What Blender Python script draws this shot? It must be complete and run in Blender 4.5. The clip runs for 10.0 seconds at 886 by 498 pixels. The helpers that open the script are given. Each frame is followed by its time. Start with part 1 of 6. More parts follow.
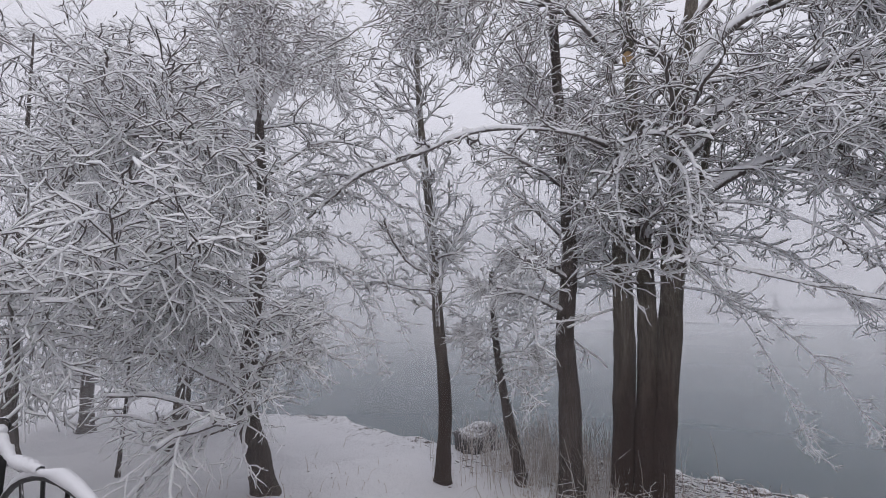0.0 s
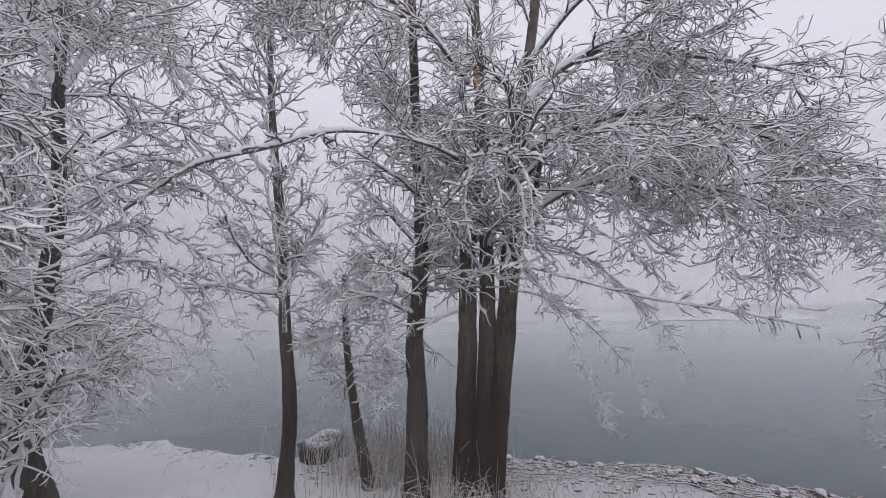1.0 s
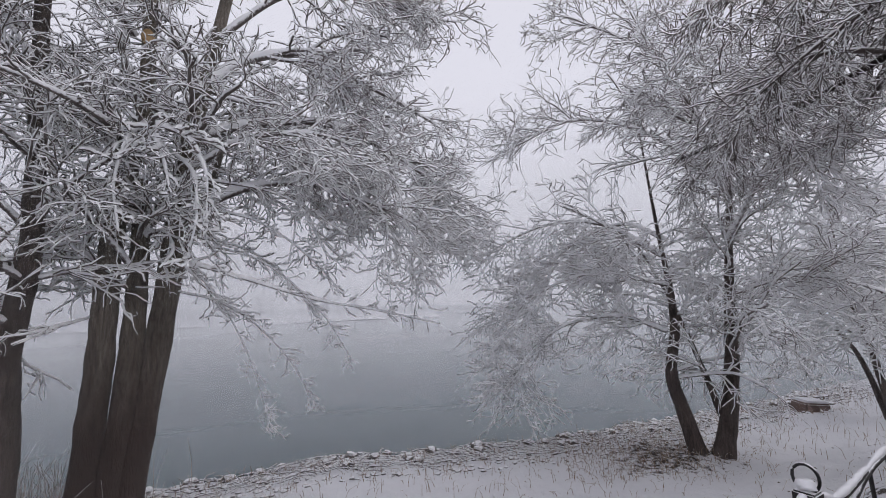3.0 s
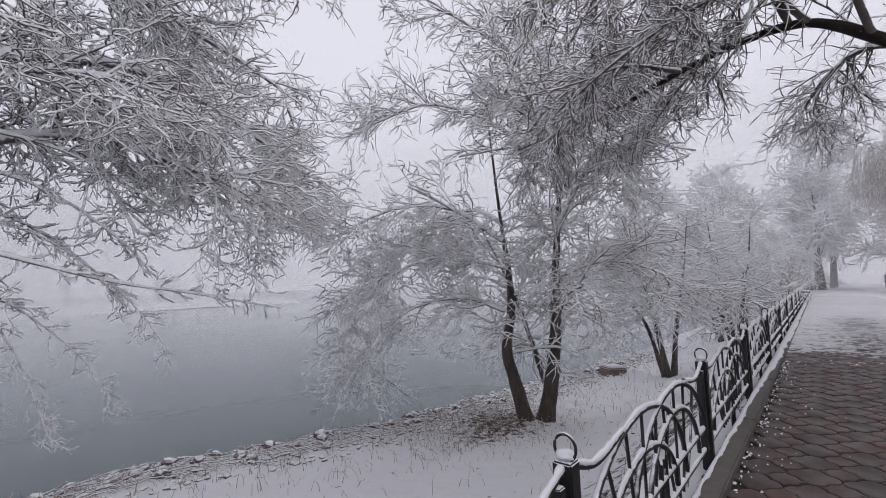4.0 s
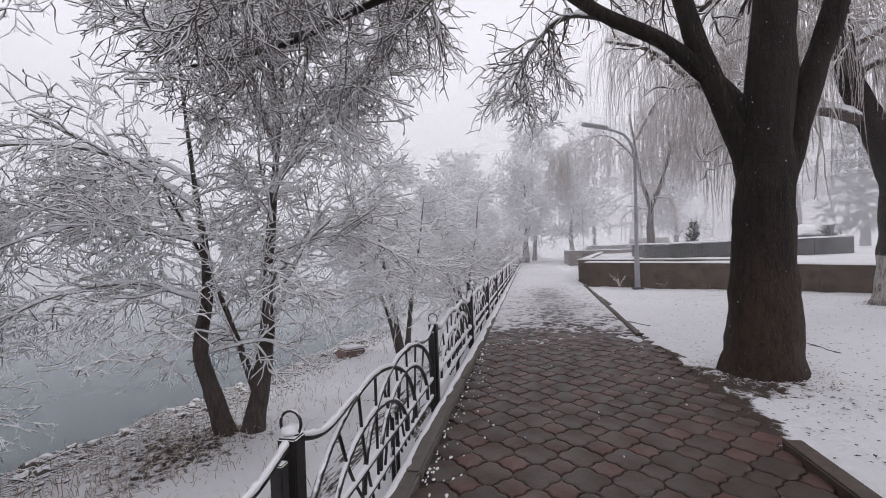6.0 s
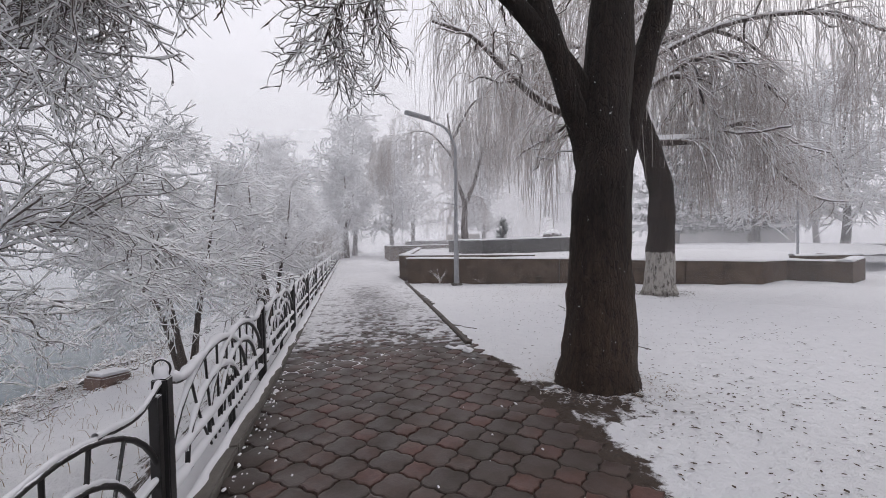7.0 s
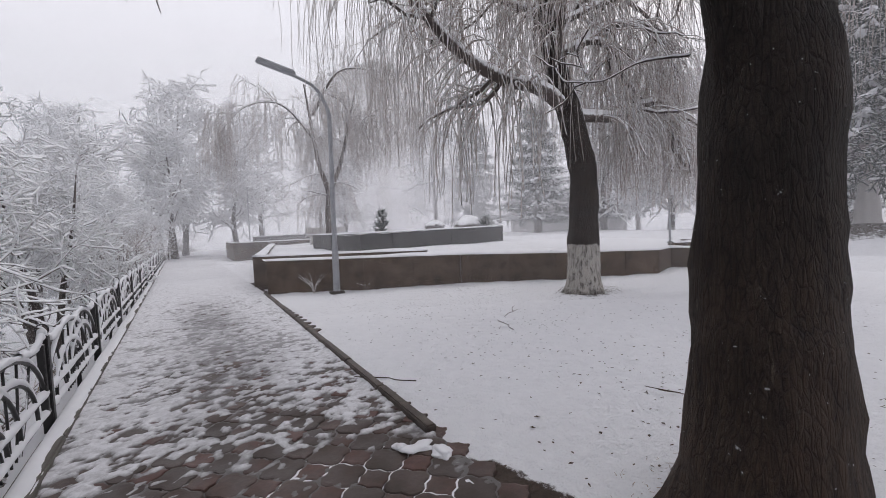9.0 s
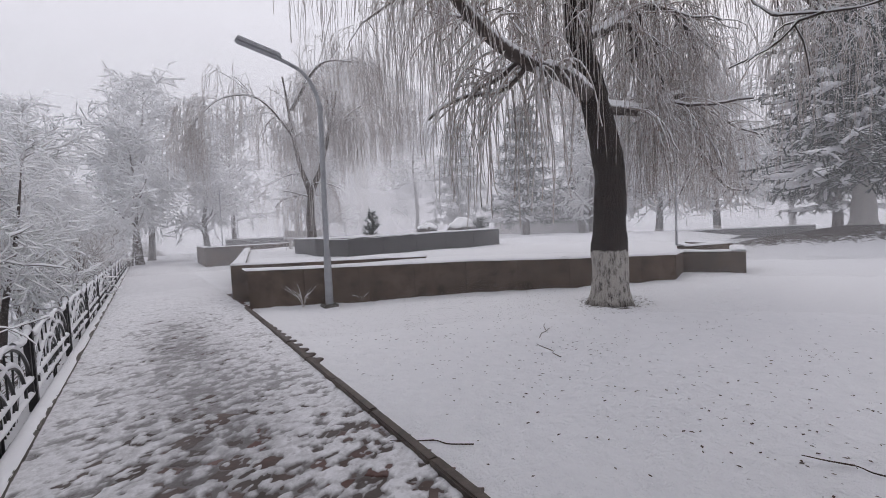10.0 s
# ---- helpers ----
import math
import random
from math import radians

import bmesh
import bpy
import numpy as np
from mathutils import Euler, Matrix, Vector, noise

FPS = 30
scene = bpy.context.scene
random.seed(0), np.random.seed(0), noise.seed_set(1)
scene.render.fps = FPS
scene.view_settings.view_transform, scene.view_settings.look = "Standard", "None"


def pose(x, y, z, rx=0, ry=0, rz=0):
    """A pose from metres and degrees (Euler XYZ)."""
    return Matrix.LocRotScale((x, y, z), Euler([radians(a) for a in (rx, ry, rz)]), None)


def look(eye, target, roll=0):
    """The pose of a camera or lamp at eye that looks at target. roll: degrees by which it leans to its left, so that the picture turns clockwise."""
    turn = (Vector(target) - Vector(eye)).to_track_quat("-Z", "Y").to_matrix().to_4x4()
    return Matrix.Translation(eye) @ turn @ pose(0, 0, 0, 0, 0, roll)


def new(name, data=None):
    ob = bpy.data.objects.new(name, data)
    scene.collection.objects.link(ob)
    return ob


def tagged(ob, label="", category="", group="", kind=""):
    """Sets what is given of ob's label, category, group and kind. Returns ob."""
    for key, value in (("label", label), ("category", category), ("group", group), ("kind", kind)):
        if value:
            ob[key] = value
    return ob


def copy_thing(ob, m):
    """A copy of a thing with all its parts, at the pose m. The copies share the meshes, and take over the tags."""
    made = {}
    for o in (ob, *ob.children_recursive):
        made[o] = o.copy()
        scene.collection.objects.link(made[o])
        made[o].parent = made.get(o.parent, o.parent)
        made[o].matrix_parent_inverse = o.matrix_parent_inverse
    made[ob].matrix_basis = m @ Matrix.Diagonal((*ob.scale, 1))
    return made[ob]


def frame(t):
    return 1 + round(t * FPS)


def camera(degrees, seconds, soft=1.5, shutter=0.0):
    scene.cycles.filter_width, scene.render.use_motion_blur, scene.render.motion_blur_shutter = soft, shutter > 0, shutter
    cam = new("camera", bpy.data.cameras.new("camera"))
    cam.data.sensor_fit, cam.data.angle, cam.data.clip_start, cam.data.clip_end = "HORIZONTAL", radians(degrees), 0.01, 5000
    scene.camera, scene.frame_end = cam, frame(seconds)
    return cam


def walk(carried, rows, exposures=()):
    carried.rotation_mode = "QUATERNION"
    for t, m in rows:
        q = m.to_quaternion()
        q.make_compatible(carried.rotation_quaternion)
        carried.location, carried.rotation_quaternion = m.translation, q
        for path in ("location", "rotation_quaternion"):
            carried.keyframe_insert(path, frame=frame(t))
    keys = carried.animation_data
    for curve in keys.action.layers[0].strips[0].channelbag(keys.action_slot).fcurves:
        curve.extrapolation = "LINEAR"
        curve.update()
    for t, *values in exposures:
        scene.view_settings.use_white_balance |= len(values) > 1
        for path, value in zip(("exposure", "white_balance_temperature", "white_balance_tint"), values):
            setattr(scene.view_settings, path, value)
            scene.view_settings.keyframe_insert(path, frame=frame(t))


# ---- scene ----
cam = camera(91.6, 10.0, soft=0.95)
PATH = [
    (0, (0.86, 0.469, 1.48), (-0.865, -0.509, 1.742), -0.2),
    (0.5, (0.866, 0.472, 1.48), (-0.997, -0.205, 1.747), -0.8),
    (1, (0.873, 0.474, 1.48), (-1.077, 0.124, 1.751), -1.0),
    (1.5, (0.876, 0.477, 1.481), (-1.106, 0.435, 1.747), -1.3),
    (2, (0.874, 0.479, 1.481), (-1.093, 0.714, 1.757), -0.5),
    (2.5, (0.87, 0.477, 1.48), (-1.029, 1.038, 1.762), -1.0),
    (3, (0.88, 0.48, 1.478), (-0.821, 1.501, 1.727), -1.6),
    (3.1, (0.879, 0.469, 1.48), (-0.775, 1.566, 1.723), -1.7),
    (3.2, (0.877, 0.482, 1.48), (-0.726, 1.655, 1.715), -1.5),
    (4.3, (0.852, 1.306, 1.395), (-0.285, 2.946, 1.527), -2.0),
    (4.5, (0.845, 1.551, 1.415), (-0.122, 3.297, 1.526), -1.8),
    (5, (0.886, 2.145, 1.402), (0.138, 3.999, 1.461), -1.9),
    (5.2, (0.871, 2.364, 1.434), (0.208, 4.251, 1.451), -1.1),
    (6.3, (1.038, 3.838, 1.419), (0.86, 5.83, 1.419), -2.2),
    (6.5, (1.024, 4.15, 1.414), (1.054, 6.15, 1.401), -1.7),
    (7, (1.079, 4.826, 1.43), (1.5, 6.781, 1.387), -1.4),
    (7.5, (1.055, 5.49, 1.428), (1.728, 7.371, 1.346), -0.6),
    (8, (1.073, 6.236, 1.456), (1.959, 8.025, 1.338), -1.9),
    (8.5, (1.098, 7.001, 1.465), (2.005, 8.779, 1.341), -1.8),
    (9, (1.123, 7.715, 1.505), (2.163, 9.42, 1.401), -2.5),
    (9.5, (1.11, 8.333, 1.587), (2.176, 10.022, 1.489), -2.6),
    (10, (1.14, 9.017, 1.607), (2.274, 10.661, 1.503), -2.7),
]
walk(cam, [(t, look(eye, target, roll)) for t, eye, target, roll in PATH],
     [(0.0, -0.10, 6500, 10), (1.0, -0.12, 6500, 10), (2.2, -0.27, 6500, 10), (3.0, -0.12, 6500, 10), (4.5, -0.06, 6500, 10), (5.0, 0.0, 6530, 10), (6.5, 0.19, 6720, 9), (7.5, 0.12, 6690, 8), (8.5, 0.09, 6670, 8), (9.0, 0.11, 6650, 8), (9.5, 0.17, 6620, 9), (10.0, 0.02, 6600, 9)])

# ---- world and light: thick overcast with freezing fog ----
world = bpy.data.worlds.new("overcast")
scene.world = world
world.use_nodes = True
wn, wl = world.node_tree.nodes, world.node_tree.links
wn.clear()
sky = wn.new("ShaderNodeTexSky")
sky.sky_type, sky.sun_disc = "NISHITA", False
sky.sun_elevation, sky.sun_rotation, sky.dust_density = radians(38), radians(60), 6.0
skyb = wn.new("ShaderNodeBackground")
skyb.inputs["Strength"].default_value = 0.05
wl.new(sky.outputs[0], skyb.inputs[0])
cloud = wn.new("ShaderNodeBackground")
cloud.inputs["Color"].default_value = (0.73, 0.725, 0.81, 1)
cloud.inputs["Strength"].default_value = 1.22
mixw = wn.new("ShaderNodeMixShader")
mixw.inputs[0].default_value = 0.9
wl.new(skyb.outputs[0], mixw.inputs[1])
wl.new(cloud.outputs[0], mixw.inputs[2])
wout = wn.new("ShaderNodeOutputWorld")
wl.new(mixw.outputs[0], wout.inputs[0])
sun = new("sun", bpy.data.lights.new("sun", "SUN"))
sun.data.energy, sun.data.angle, sun.data.color = 0.35, radians(40), (1.0, 0.97, 0.93)
sun.matrix_world = look((0, 0, 30), (-12, -14, 0))

# ---- node helpers ----


def shader(name):
    m = bpy.data.materials.new(name)
    m.use_nodes = True
    nt = m.node_tree
    return m, nt, nt.nodes["Principled BSDF"]


def node(nt, kind, **values):
    n = nt.nodes.new(kind)
    for k, v in values.items():
        n.inputs[k.replace("_", " ")].default_value = v
    return n


def ramp(nt, source, stops):
    r = nt.nodes.new("ShaderNodeValToRGB")
    while len(r.color_ramp.elements) < len(stops):
        r.color_ramp.elements.new(0.5)
    for e, (p, c) in zip(r.color_ramp.elements, stops):
        e.position, e.color = p, (*c, 1) if len(c) == 3 else c
    nt.links.new(source, r.inputs[0])
    return r.outputs[0]


def grey(v):
    return (v, v, v)


def noise_at(nt, scale, detail=4, rough=0.6, stretch=None, kind="Object"):
    tc = nt.nodes.new("ShaderNodeTexCoord")
    src = tc.outputs[kind]
    if stretch:
        mp = nt.nodes.new("ShaderNodeMapping")
        mp.inputs["Scale"].default_value = stretch
        nt.links.new(src, mp.inputs[0])
        src = mp.outputs[0]
    n = node(nt, "ShaderNodeTexNoise", Scale=scale, Detail=detail, Roughness=rough)
    nt.links.new(src, n.inputs["Vector"])
    return n.outputs["Fac"]


def maths(nt, op, a, b):
    n = nt.nodes.new("ShaderNodeMath")
    n.operation = op
    for i, v in enumerate((a, b)):
        if isinstance(v, (int, float)):
            n.inputs[i].default_value = v
        else:
            nt.links.new(v, n.inputs[i])
    return n.outputs[0]


def mixed(nt, fac, a, b, blend="MIX"):
    n = nt.nodes.new("ShaderNodeMix")
    n.data_type, n.blend_type = "RGBA", blend
    for i, v in ((0, fac), (6, a), (7, b)):
        if isinstance(v, (int, float)):
            n.inputs[i].default_value = v
        elif isinstance(v, tuple):
            n.inputs[i].default_value = (*v, 1)
        else:
            nt.links.new(v, n.inputs[i])
    return n.outputs[2]


def bump(nt, bsdf, height, strength, distance):
    b = node(nt, "ShaderNodeBump", Strength=strength, Distance=distance)
    nt.links.new(height, b.inputs["Height"])
    nt.links.new(b.outputs[0], bsdf.inputs["Normal"])


def normal_z(nt):
    g = nt.nodes.new("ShaderNodeNewGeometry")
    s = nt.nodes.new("ShaderNodeSeparateXYZ")
    nt.links.new(g.outputs["Normal"], s.inputs[0])
    return s.outputs["Z"]


SNOW = (0.93, 0.935, 0.95)


def snow_material(name="snow"):
    m, nt, b = shader(name)
    f = noise_at(nt, 3.0, 6)
    nt.links.new(mixed(nt, f, (0.70, 0.705, 0.73), (0.82, 0.82, 0.84)), b.inputs["Base Color"])
    b.inputs["Roughness"].default_value = 0.85
    bump(nt, b, noise_at(nt, 60.0, 5, 0.7), 0.35, 0.01)
    return m


def snowy(name, low, high, scale, edge, stretch=None, rough=0.85, metal=0.0, frost=0.0, relief=0.5):
    """A surface with snow lying on what faces up."""
    m, nt, b = shader(name)
    base = mixed(nt, noise_at(nt, scale, 6, 0.65, stretch), low, high)
    z = maths(nt, "ADD", normal_z(nt), maths(nt, "MULTIPLY", maths(nt, "SUBTRACT", noise_at(nt, 14.0, 3), 0.5), 0.9))
    lies = ramp(nt, maths(nt, "ADD", maths(nt, "MULTIPLY", z, 0.5), 0.5), [(0.5 + edge / 2 - 0.07, grey(0)), (0.5 + edge / 2 + 0.07, grey(1))])
    if frost:
        lies = maths(nt, "MAXIMUM", lies, maths(nt, "MULTIPLY", ramp(nt, noise_at(nt, 25.0, 3), [(0.4, grey(0)), (0.62, grey(1))]), frost))
    nt.links.new(mixed(nt, lies, base, SNOW), b.inputs["Base Color"])
    b.inputs["Roughness"].default_value = rough
    b.inputs["Metallic"].default_value = metal
    if relief:
        bump(nt, b, noise_at(nt, scale * 1.5, 6, 0.7, stretch), relief, 0.02)
    return m


def bark_material(name, low, high, washed=None, wet=None):
    """Furrowed bark; washed: height up to which it is limewashed."""
    m, nt, b = shader(name)
    furrow = noise_at(nt, 9.0, 8, 0.7, (2.2, 2.2, 0.35))
    plates = nt.nodes.new("ShaderNodeTexVoronoi")
    plates.feature = "DISTANCE_TO_EDGE"
    tcv, mpv = nt.nodes.new("ShaderNodeTexCoord"), nt.nodes.new("ShaderNodeMapping")
    mpv.inputs["Scale"].default_value = (9, 9, 1.7)
    nt.links.new(tcv.outputs["Object"], mpv.inputs[0])
    nt.links.new(mpv.outputs[0], plates.inputs["Vector"])
    crack = ramp(nt, plates.outputs["Distance"], [(0.0, grey(0)), (0.16, grey(1))])
    furrow = maths(nt, "MULTIPLY", furrow, maths(nt, "ADD", maths(nt, "MULTIPLY", crack, 0.25), 0.72))
    base = mixed(nt, ramp(nt, furrow, [(0.25, grey(0)), (0.62, grey(1))]), low, high)
    stuck = ramp(nt, noise_at(nt, 7.0, 6, 0.75), [(0.69, grey(0)), (0.73, grey(1))])
    base = mixed(nt, ramp(nt, noise_at(nt, 1.3, 3), [(0.45, grey(0)), (0.7, grey(0.5))]), base, tuple(c * 0.5 for c in low))
    if wet:
        tc = nt.nodes.new("ShaderNodeTexCoord")
        s = nt.nodes.new("ShaderNodeSeparateXYZ")
        nt.links.new(tc.outputs["Object"], s.inputs[0])
        zz = maths(nt, "ADD", maths(nt, "DIVIDE", s.outputs["Z"], 7.0), maths(nt, "MULTIPLY", noise_at(nt, 2.0, 6, 0.7, (2, 2, 0.5)), 0.35))
        base = mixed(nt, ramp(nt, zz, [(0.45, grey(0)), (0.8, grey(1))]), mixed(nt, furrow, wet[0], wet[1]), base)
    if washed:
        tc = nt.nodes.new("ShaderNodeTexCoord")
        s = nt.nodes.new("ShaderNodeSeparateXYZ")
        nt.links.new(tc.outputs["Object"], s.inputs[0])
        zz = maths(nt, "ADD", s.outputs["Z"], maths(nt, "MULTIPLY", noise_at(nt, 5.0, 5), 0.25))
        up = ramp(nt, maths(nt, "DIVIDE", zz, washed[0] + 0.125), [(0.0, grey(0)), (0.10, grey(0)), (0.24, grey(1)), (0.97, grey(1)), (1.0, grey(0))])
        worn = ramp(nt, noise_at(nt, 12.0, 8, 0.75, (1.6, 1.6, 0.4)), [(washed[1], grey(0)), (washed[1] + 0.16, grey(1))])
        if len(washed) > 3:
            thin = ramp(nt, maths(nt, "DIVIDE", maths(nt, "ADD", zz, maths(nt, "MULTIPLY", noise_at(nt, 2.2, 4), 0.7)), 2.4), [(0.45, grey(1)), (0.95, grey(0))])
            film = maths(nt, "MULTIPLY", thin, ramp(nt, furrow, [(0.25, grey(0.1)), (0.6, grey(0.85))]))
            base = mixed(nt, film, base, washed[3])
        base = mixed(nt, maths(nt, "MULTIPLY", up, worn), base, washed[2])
        stuck = ramp(nt, noise_at(nt, 26.0, 4, 0.6), [(0.70, grey(0)), (0.73, grey(1))])
    base = mixed(nt, stuck, base, SNOW)
    nt.links.new(base, b.inputs["Base Color"])
    b.inputs["Roughness"].default_value = 0.9
    bump(nt, b, furrow, 1.0, 0.07)
    return m


def plain(name, low, high, scale=8.0, rough=0.8, metal=0.0, relief=0.3, depth=0.01):
    m, nt, b = shader(name)
    f = noise_at(nt, scale, 7, 0.65)
    nt.links.new(mixed(nt, ramp(nt, f, [(0.3, grey(0)), (0.7, grey(1))]), low, high), b.inputs["Base Color"])
    b.inputs["Roughness"].default_value = rough
    b.inputs["Metallic"].default_value = metal
    bump(nt, b, noise_at(nt, scale * 4, 6, 0.7), relief, depth)
    return m


def paver_material(name, tints, rough):
    m, nt, b = shader(name)
    info = nt.nodes.new("ShaderNodeObjectInfo")
    g = nt.nodes.new("ShaderNodeNewGeometry")
    r = maths(nt, "FRACT", maths(nt, "ADD", info.outputs["Random"], g.outputs["Random Per Island"]), 0.0)
    base = ramp(nt, r, tints)
    n2 = noise_at(nt, 30.0, 8, 0.7)
    base = mixed(nt, ramp(nt, n2, [(0.3, grey(0)), (0.75, grey(0.6))]), base, (0.028, 0.021, 0.02))
    geo = nt.nodes.new("ShaderNodeNewGeometry")
    stain = node(nt, "ShaderNodeTexNoise", Scale=1.7, Detail=5.0, Roughness=0.65)
    nt.links.new(geo.outputs["Position"], stain.inputs["Vector"])
    base = mixed(nt, ramp(nt, stain.outputs["Fac"], [(0.40, grey(0)), (0.62, grey(0.8))]), base, (0.036, 0.025, 0.019))
    nt.links.new(base, b.inputs["Base Color"])
    wet = ramp(nt, noise_at(nt, 2.0, 4), [(0.4, grey(rough)), (0.65, grey(rough + 0.3))])
    nt.links.new(wet, b.inputs["Roughness"])
    bump(nt, b, n2, 0.35, 0.008)
    return m


def gfine_sidesmaterial():
    m, nt, b = shader("snowy_ground")
    at = nt.nodes.new("ShaderNodeAttribute")
    at.attribute_name = "bare"
    n1, n2 = noise_at(nt, 6.0, 8, 0.7), noise_at(nt, 0.9, 4)
    f = maths(nt, "ADD", at.outputs["Fac"], maths(nt, "MULTIPLY", maths(nt, "SUBTRACT", n1, 0.5), 1.5))
    f = maths(nt, "ADD", f, maths(nt, "MULTIPLY", maths(nt, "SUBTRACT", n2, 0.5), 0.5))
    fac = ramp(nt, f, [(0.50, grey(0)), (0.66, grey(1))])
    earth = mixed(nt, noise_at(nt, 25.0, 6), (0.022, 0.015, 0.012), (0.085, 0.058, 0.042))
    snow = mixed(nt, n1, (0.72, 0.725, 0.75), (0.87, 0.87, 0.89))
    nt.links.new(mixed(nt, fac, snow, earth), b.inputs["Base Color"])
    b.inputs["Roughness"].default_value = 0.88
    bump(nt, b, maths(nt, "ADD", maths(nt, "MULTIPLY", noise_at(nt, 40.0, 7, 0.7), 0.35), noise_at(nt, 9.0, 5, 0.6)), 0.9, 0.06)
    return m


def water_material():
    m, nt, b = shader("river_water")
    nt.links.new(mixed(nt, noise_at(nt, 0.06, 3), (0.072, 0.102, 0.116), (0.098, 0.13, 0.143)), b.inputs["Base Color"])
    b.inputs["Roughness"].default_value = 0.16
    b.inputs["IOR"].default_value = 1.33
    bump(nt, b, noise_at(nt, 2.2, 4, 0.55, (1.0, 0.5, 1.0)), 0.10, 0.05)
    return m


def mist_material(name, density, top, low, radius):
    """Mist haze put into a shell's opacity, denser near the ground, thinner up the river."""
    m, nt, b = shader(name)
    nt.nodes.remove(b)
    tc = nt.nodes.new("ShaderNodeTexCoord")
    s = nt.nodes.new("ShaderNodeSeparateXYZ")
    nt.links.new(tc.outputs["Object"], s.inputs[0])
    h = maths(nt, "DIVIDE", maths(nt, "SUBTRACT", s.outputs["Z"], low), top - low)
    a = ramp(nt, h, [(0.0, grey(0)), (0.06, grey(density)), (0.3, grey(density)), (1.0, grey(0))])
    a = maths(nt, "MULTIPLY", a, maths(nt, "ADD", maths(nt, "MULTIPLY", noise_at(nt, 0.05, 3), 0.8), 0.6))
    # haze thinned up the river so the bright horizon sky shows through
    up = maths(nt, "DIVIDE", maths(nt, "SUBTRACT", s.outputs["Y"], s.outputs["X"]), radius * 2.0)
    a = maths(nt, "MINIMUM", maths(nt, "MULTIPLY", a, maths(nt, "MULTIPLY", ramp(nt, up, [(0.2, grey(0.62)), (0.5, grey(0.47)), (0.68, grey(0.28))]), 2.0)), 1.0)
    d, t, clear = (nt.nodes.new("ShaderNodeBsdf" + k) for k in ("Diffuse", "Translucent", "Transparent"))
    for n in (d, t):
        n.inputs["Color"].default_value = (0.97, 0.97, 0.99, 1)
    half, out = nt.nodes.new("ShaderNodeMixShader"), nt.nodes.new("ShaderNodeMixShader")
    half.inputs[0].default_value = 0.5
    nt.links.new(d.outputs[0], half.inputs[1])
    nt.links.new(t.outputs[0], half.inputs[2])
    nt.links.new(a, out.inputs[0])
    nt.links.new(clear.outputs[0], out.inputs[1])
    nt.links.new(half.outputs[0], out.inputs[2])
    nt.links.new(out.outputs[0], nt.nodes["Material Output"].inputs[0])
    return m


M_SNOW = snow_material()
M_GROUND = gfine_sidesmaterial()


def slush_material():
    m, nt, b = shader("trodden_snow")
    f = ramp(nt, noise_at(nt, 16.0, 7, 0.7), [(0.34, grey(0)), (0.56, grey(1))])
    g = noise_at(nt, 1.2, 4)
    tc, s = nt.nodes.new("ShaderNodeTexCoord"), nt.nodes.new("ShaderNodeSeparateXYZ")
    nt.links.new(tc.outputs["Object"], s.inputs[0])
    thick = ramp(nt, maths(nt, "ADD", maths(nt, "MULTIPLY", s.outputs["Z"], 40.0), maths(nt, "MULTIPLY", noise_at(nt, 45.0, 4), 0.35)), [(0.12, grey(0)), (0.62, grey(1))])
    white = mixed(nt, maths(nt, "ADD", maths(nt, "MULTIPLY", f, 0.75), maths(nt, "MULTIPLY", g, 0.3)), (0.42, 0.415, 0.425), (0.80, 0.80, 0.825))
    at = nt.nodes.new("ShaderNodeAttribute")
    at.attribute_name = "trodden"
    worn = maths(nt, "MULTIPLY", at.outputs["Fac"], ramp(nt, noise_at(nt, 7.0, 6, 0.7), [(0.35, grey(0.25)), (0.6, grey(1))]))
    white = mixed(nt, worn, white, (0.27, 0.265, 0.275))
    nt.links.new(mixed(nt, thick, (0.13, 0.12, 0.12), white), b.inputs["Base Color"])
    b.inputs["Roughness"].default_value = 0.7
    bump(nt, b, noise_at(nt, 35.0, 6, 0.7), 0.6, 0.012)
    return m


M_SLUSH = slush_material()
M_WATER = water_material()
M_TWIG = snowy("snowy_twig", (0.085, 0.07, 0.065), (0.19, 0.16, 0.148), 12, -0.48, relief=0)
M_TWIG_BROWN = snowy("frosted_brown_twig", (0.19, 0.14, 0.11), (0.36, 0.285, 0.235), 12, 0.1, frost=0.6, relief=0)
M_TWIG_DARK = snowy("dark_twig", (0.055, 0.044, 0.04), (0.13, 0.105, 0.095), 12, -0.05, relief=0)
M_FROST = snowy("hoar_frost_twig", (0.44, 0.41, 0.40), (0.66, 0.63, 0.62), 12, -0.6, frost=0.9, relief=0)
M_BARK = bark_material("grey_brown_bark", (0.05, 0.039, 0.036), (0.17, 0.135, 0.118))
M_BARK_PALE = bark_material("pale_poplar_bark", (0.075, 0.062, 0.052), (0.31, 0.27, 0.22), None, ((0.026, 0.017, 0.014), (0.10, 0.064, 0.05)))
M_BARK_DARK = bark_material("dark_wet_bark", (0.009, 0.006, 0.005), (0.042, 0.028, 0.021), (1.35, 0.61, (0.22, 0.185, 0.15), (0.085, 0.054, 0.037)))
M_BARK_WASH = bark_material("limewashed_bark", (0.012, 0.008, 0.006), (0.05, 0.032, 0.025), (1.12, 0.36, (0.50, 0.47, 0.43)))
M_IRON = snowy("black_painted_iron", (0.012, 0.012, 0.013), (0.03, 0.028, 0.028), 20, 0.55, rough=0.45, relief=0.15)
M_GALV = plain("galvanised_pole", (0.28, 0.285, 0.30), (0.40, 0.41, 0.43), 6, 0.5, 0.2)
M_CONC = snowy("kerb_concrete", (0.06, 0.053, 0.046), (0.17, 0.155, 0.138), 9, 1.22, rough=0.8)
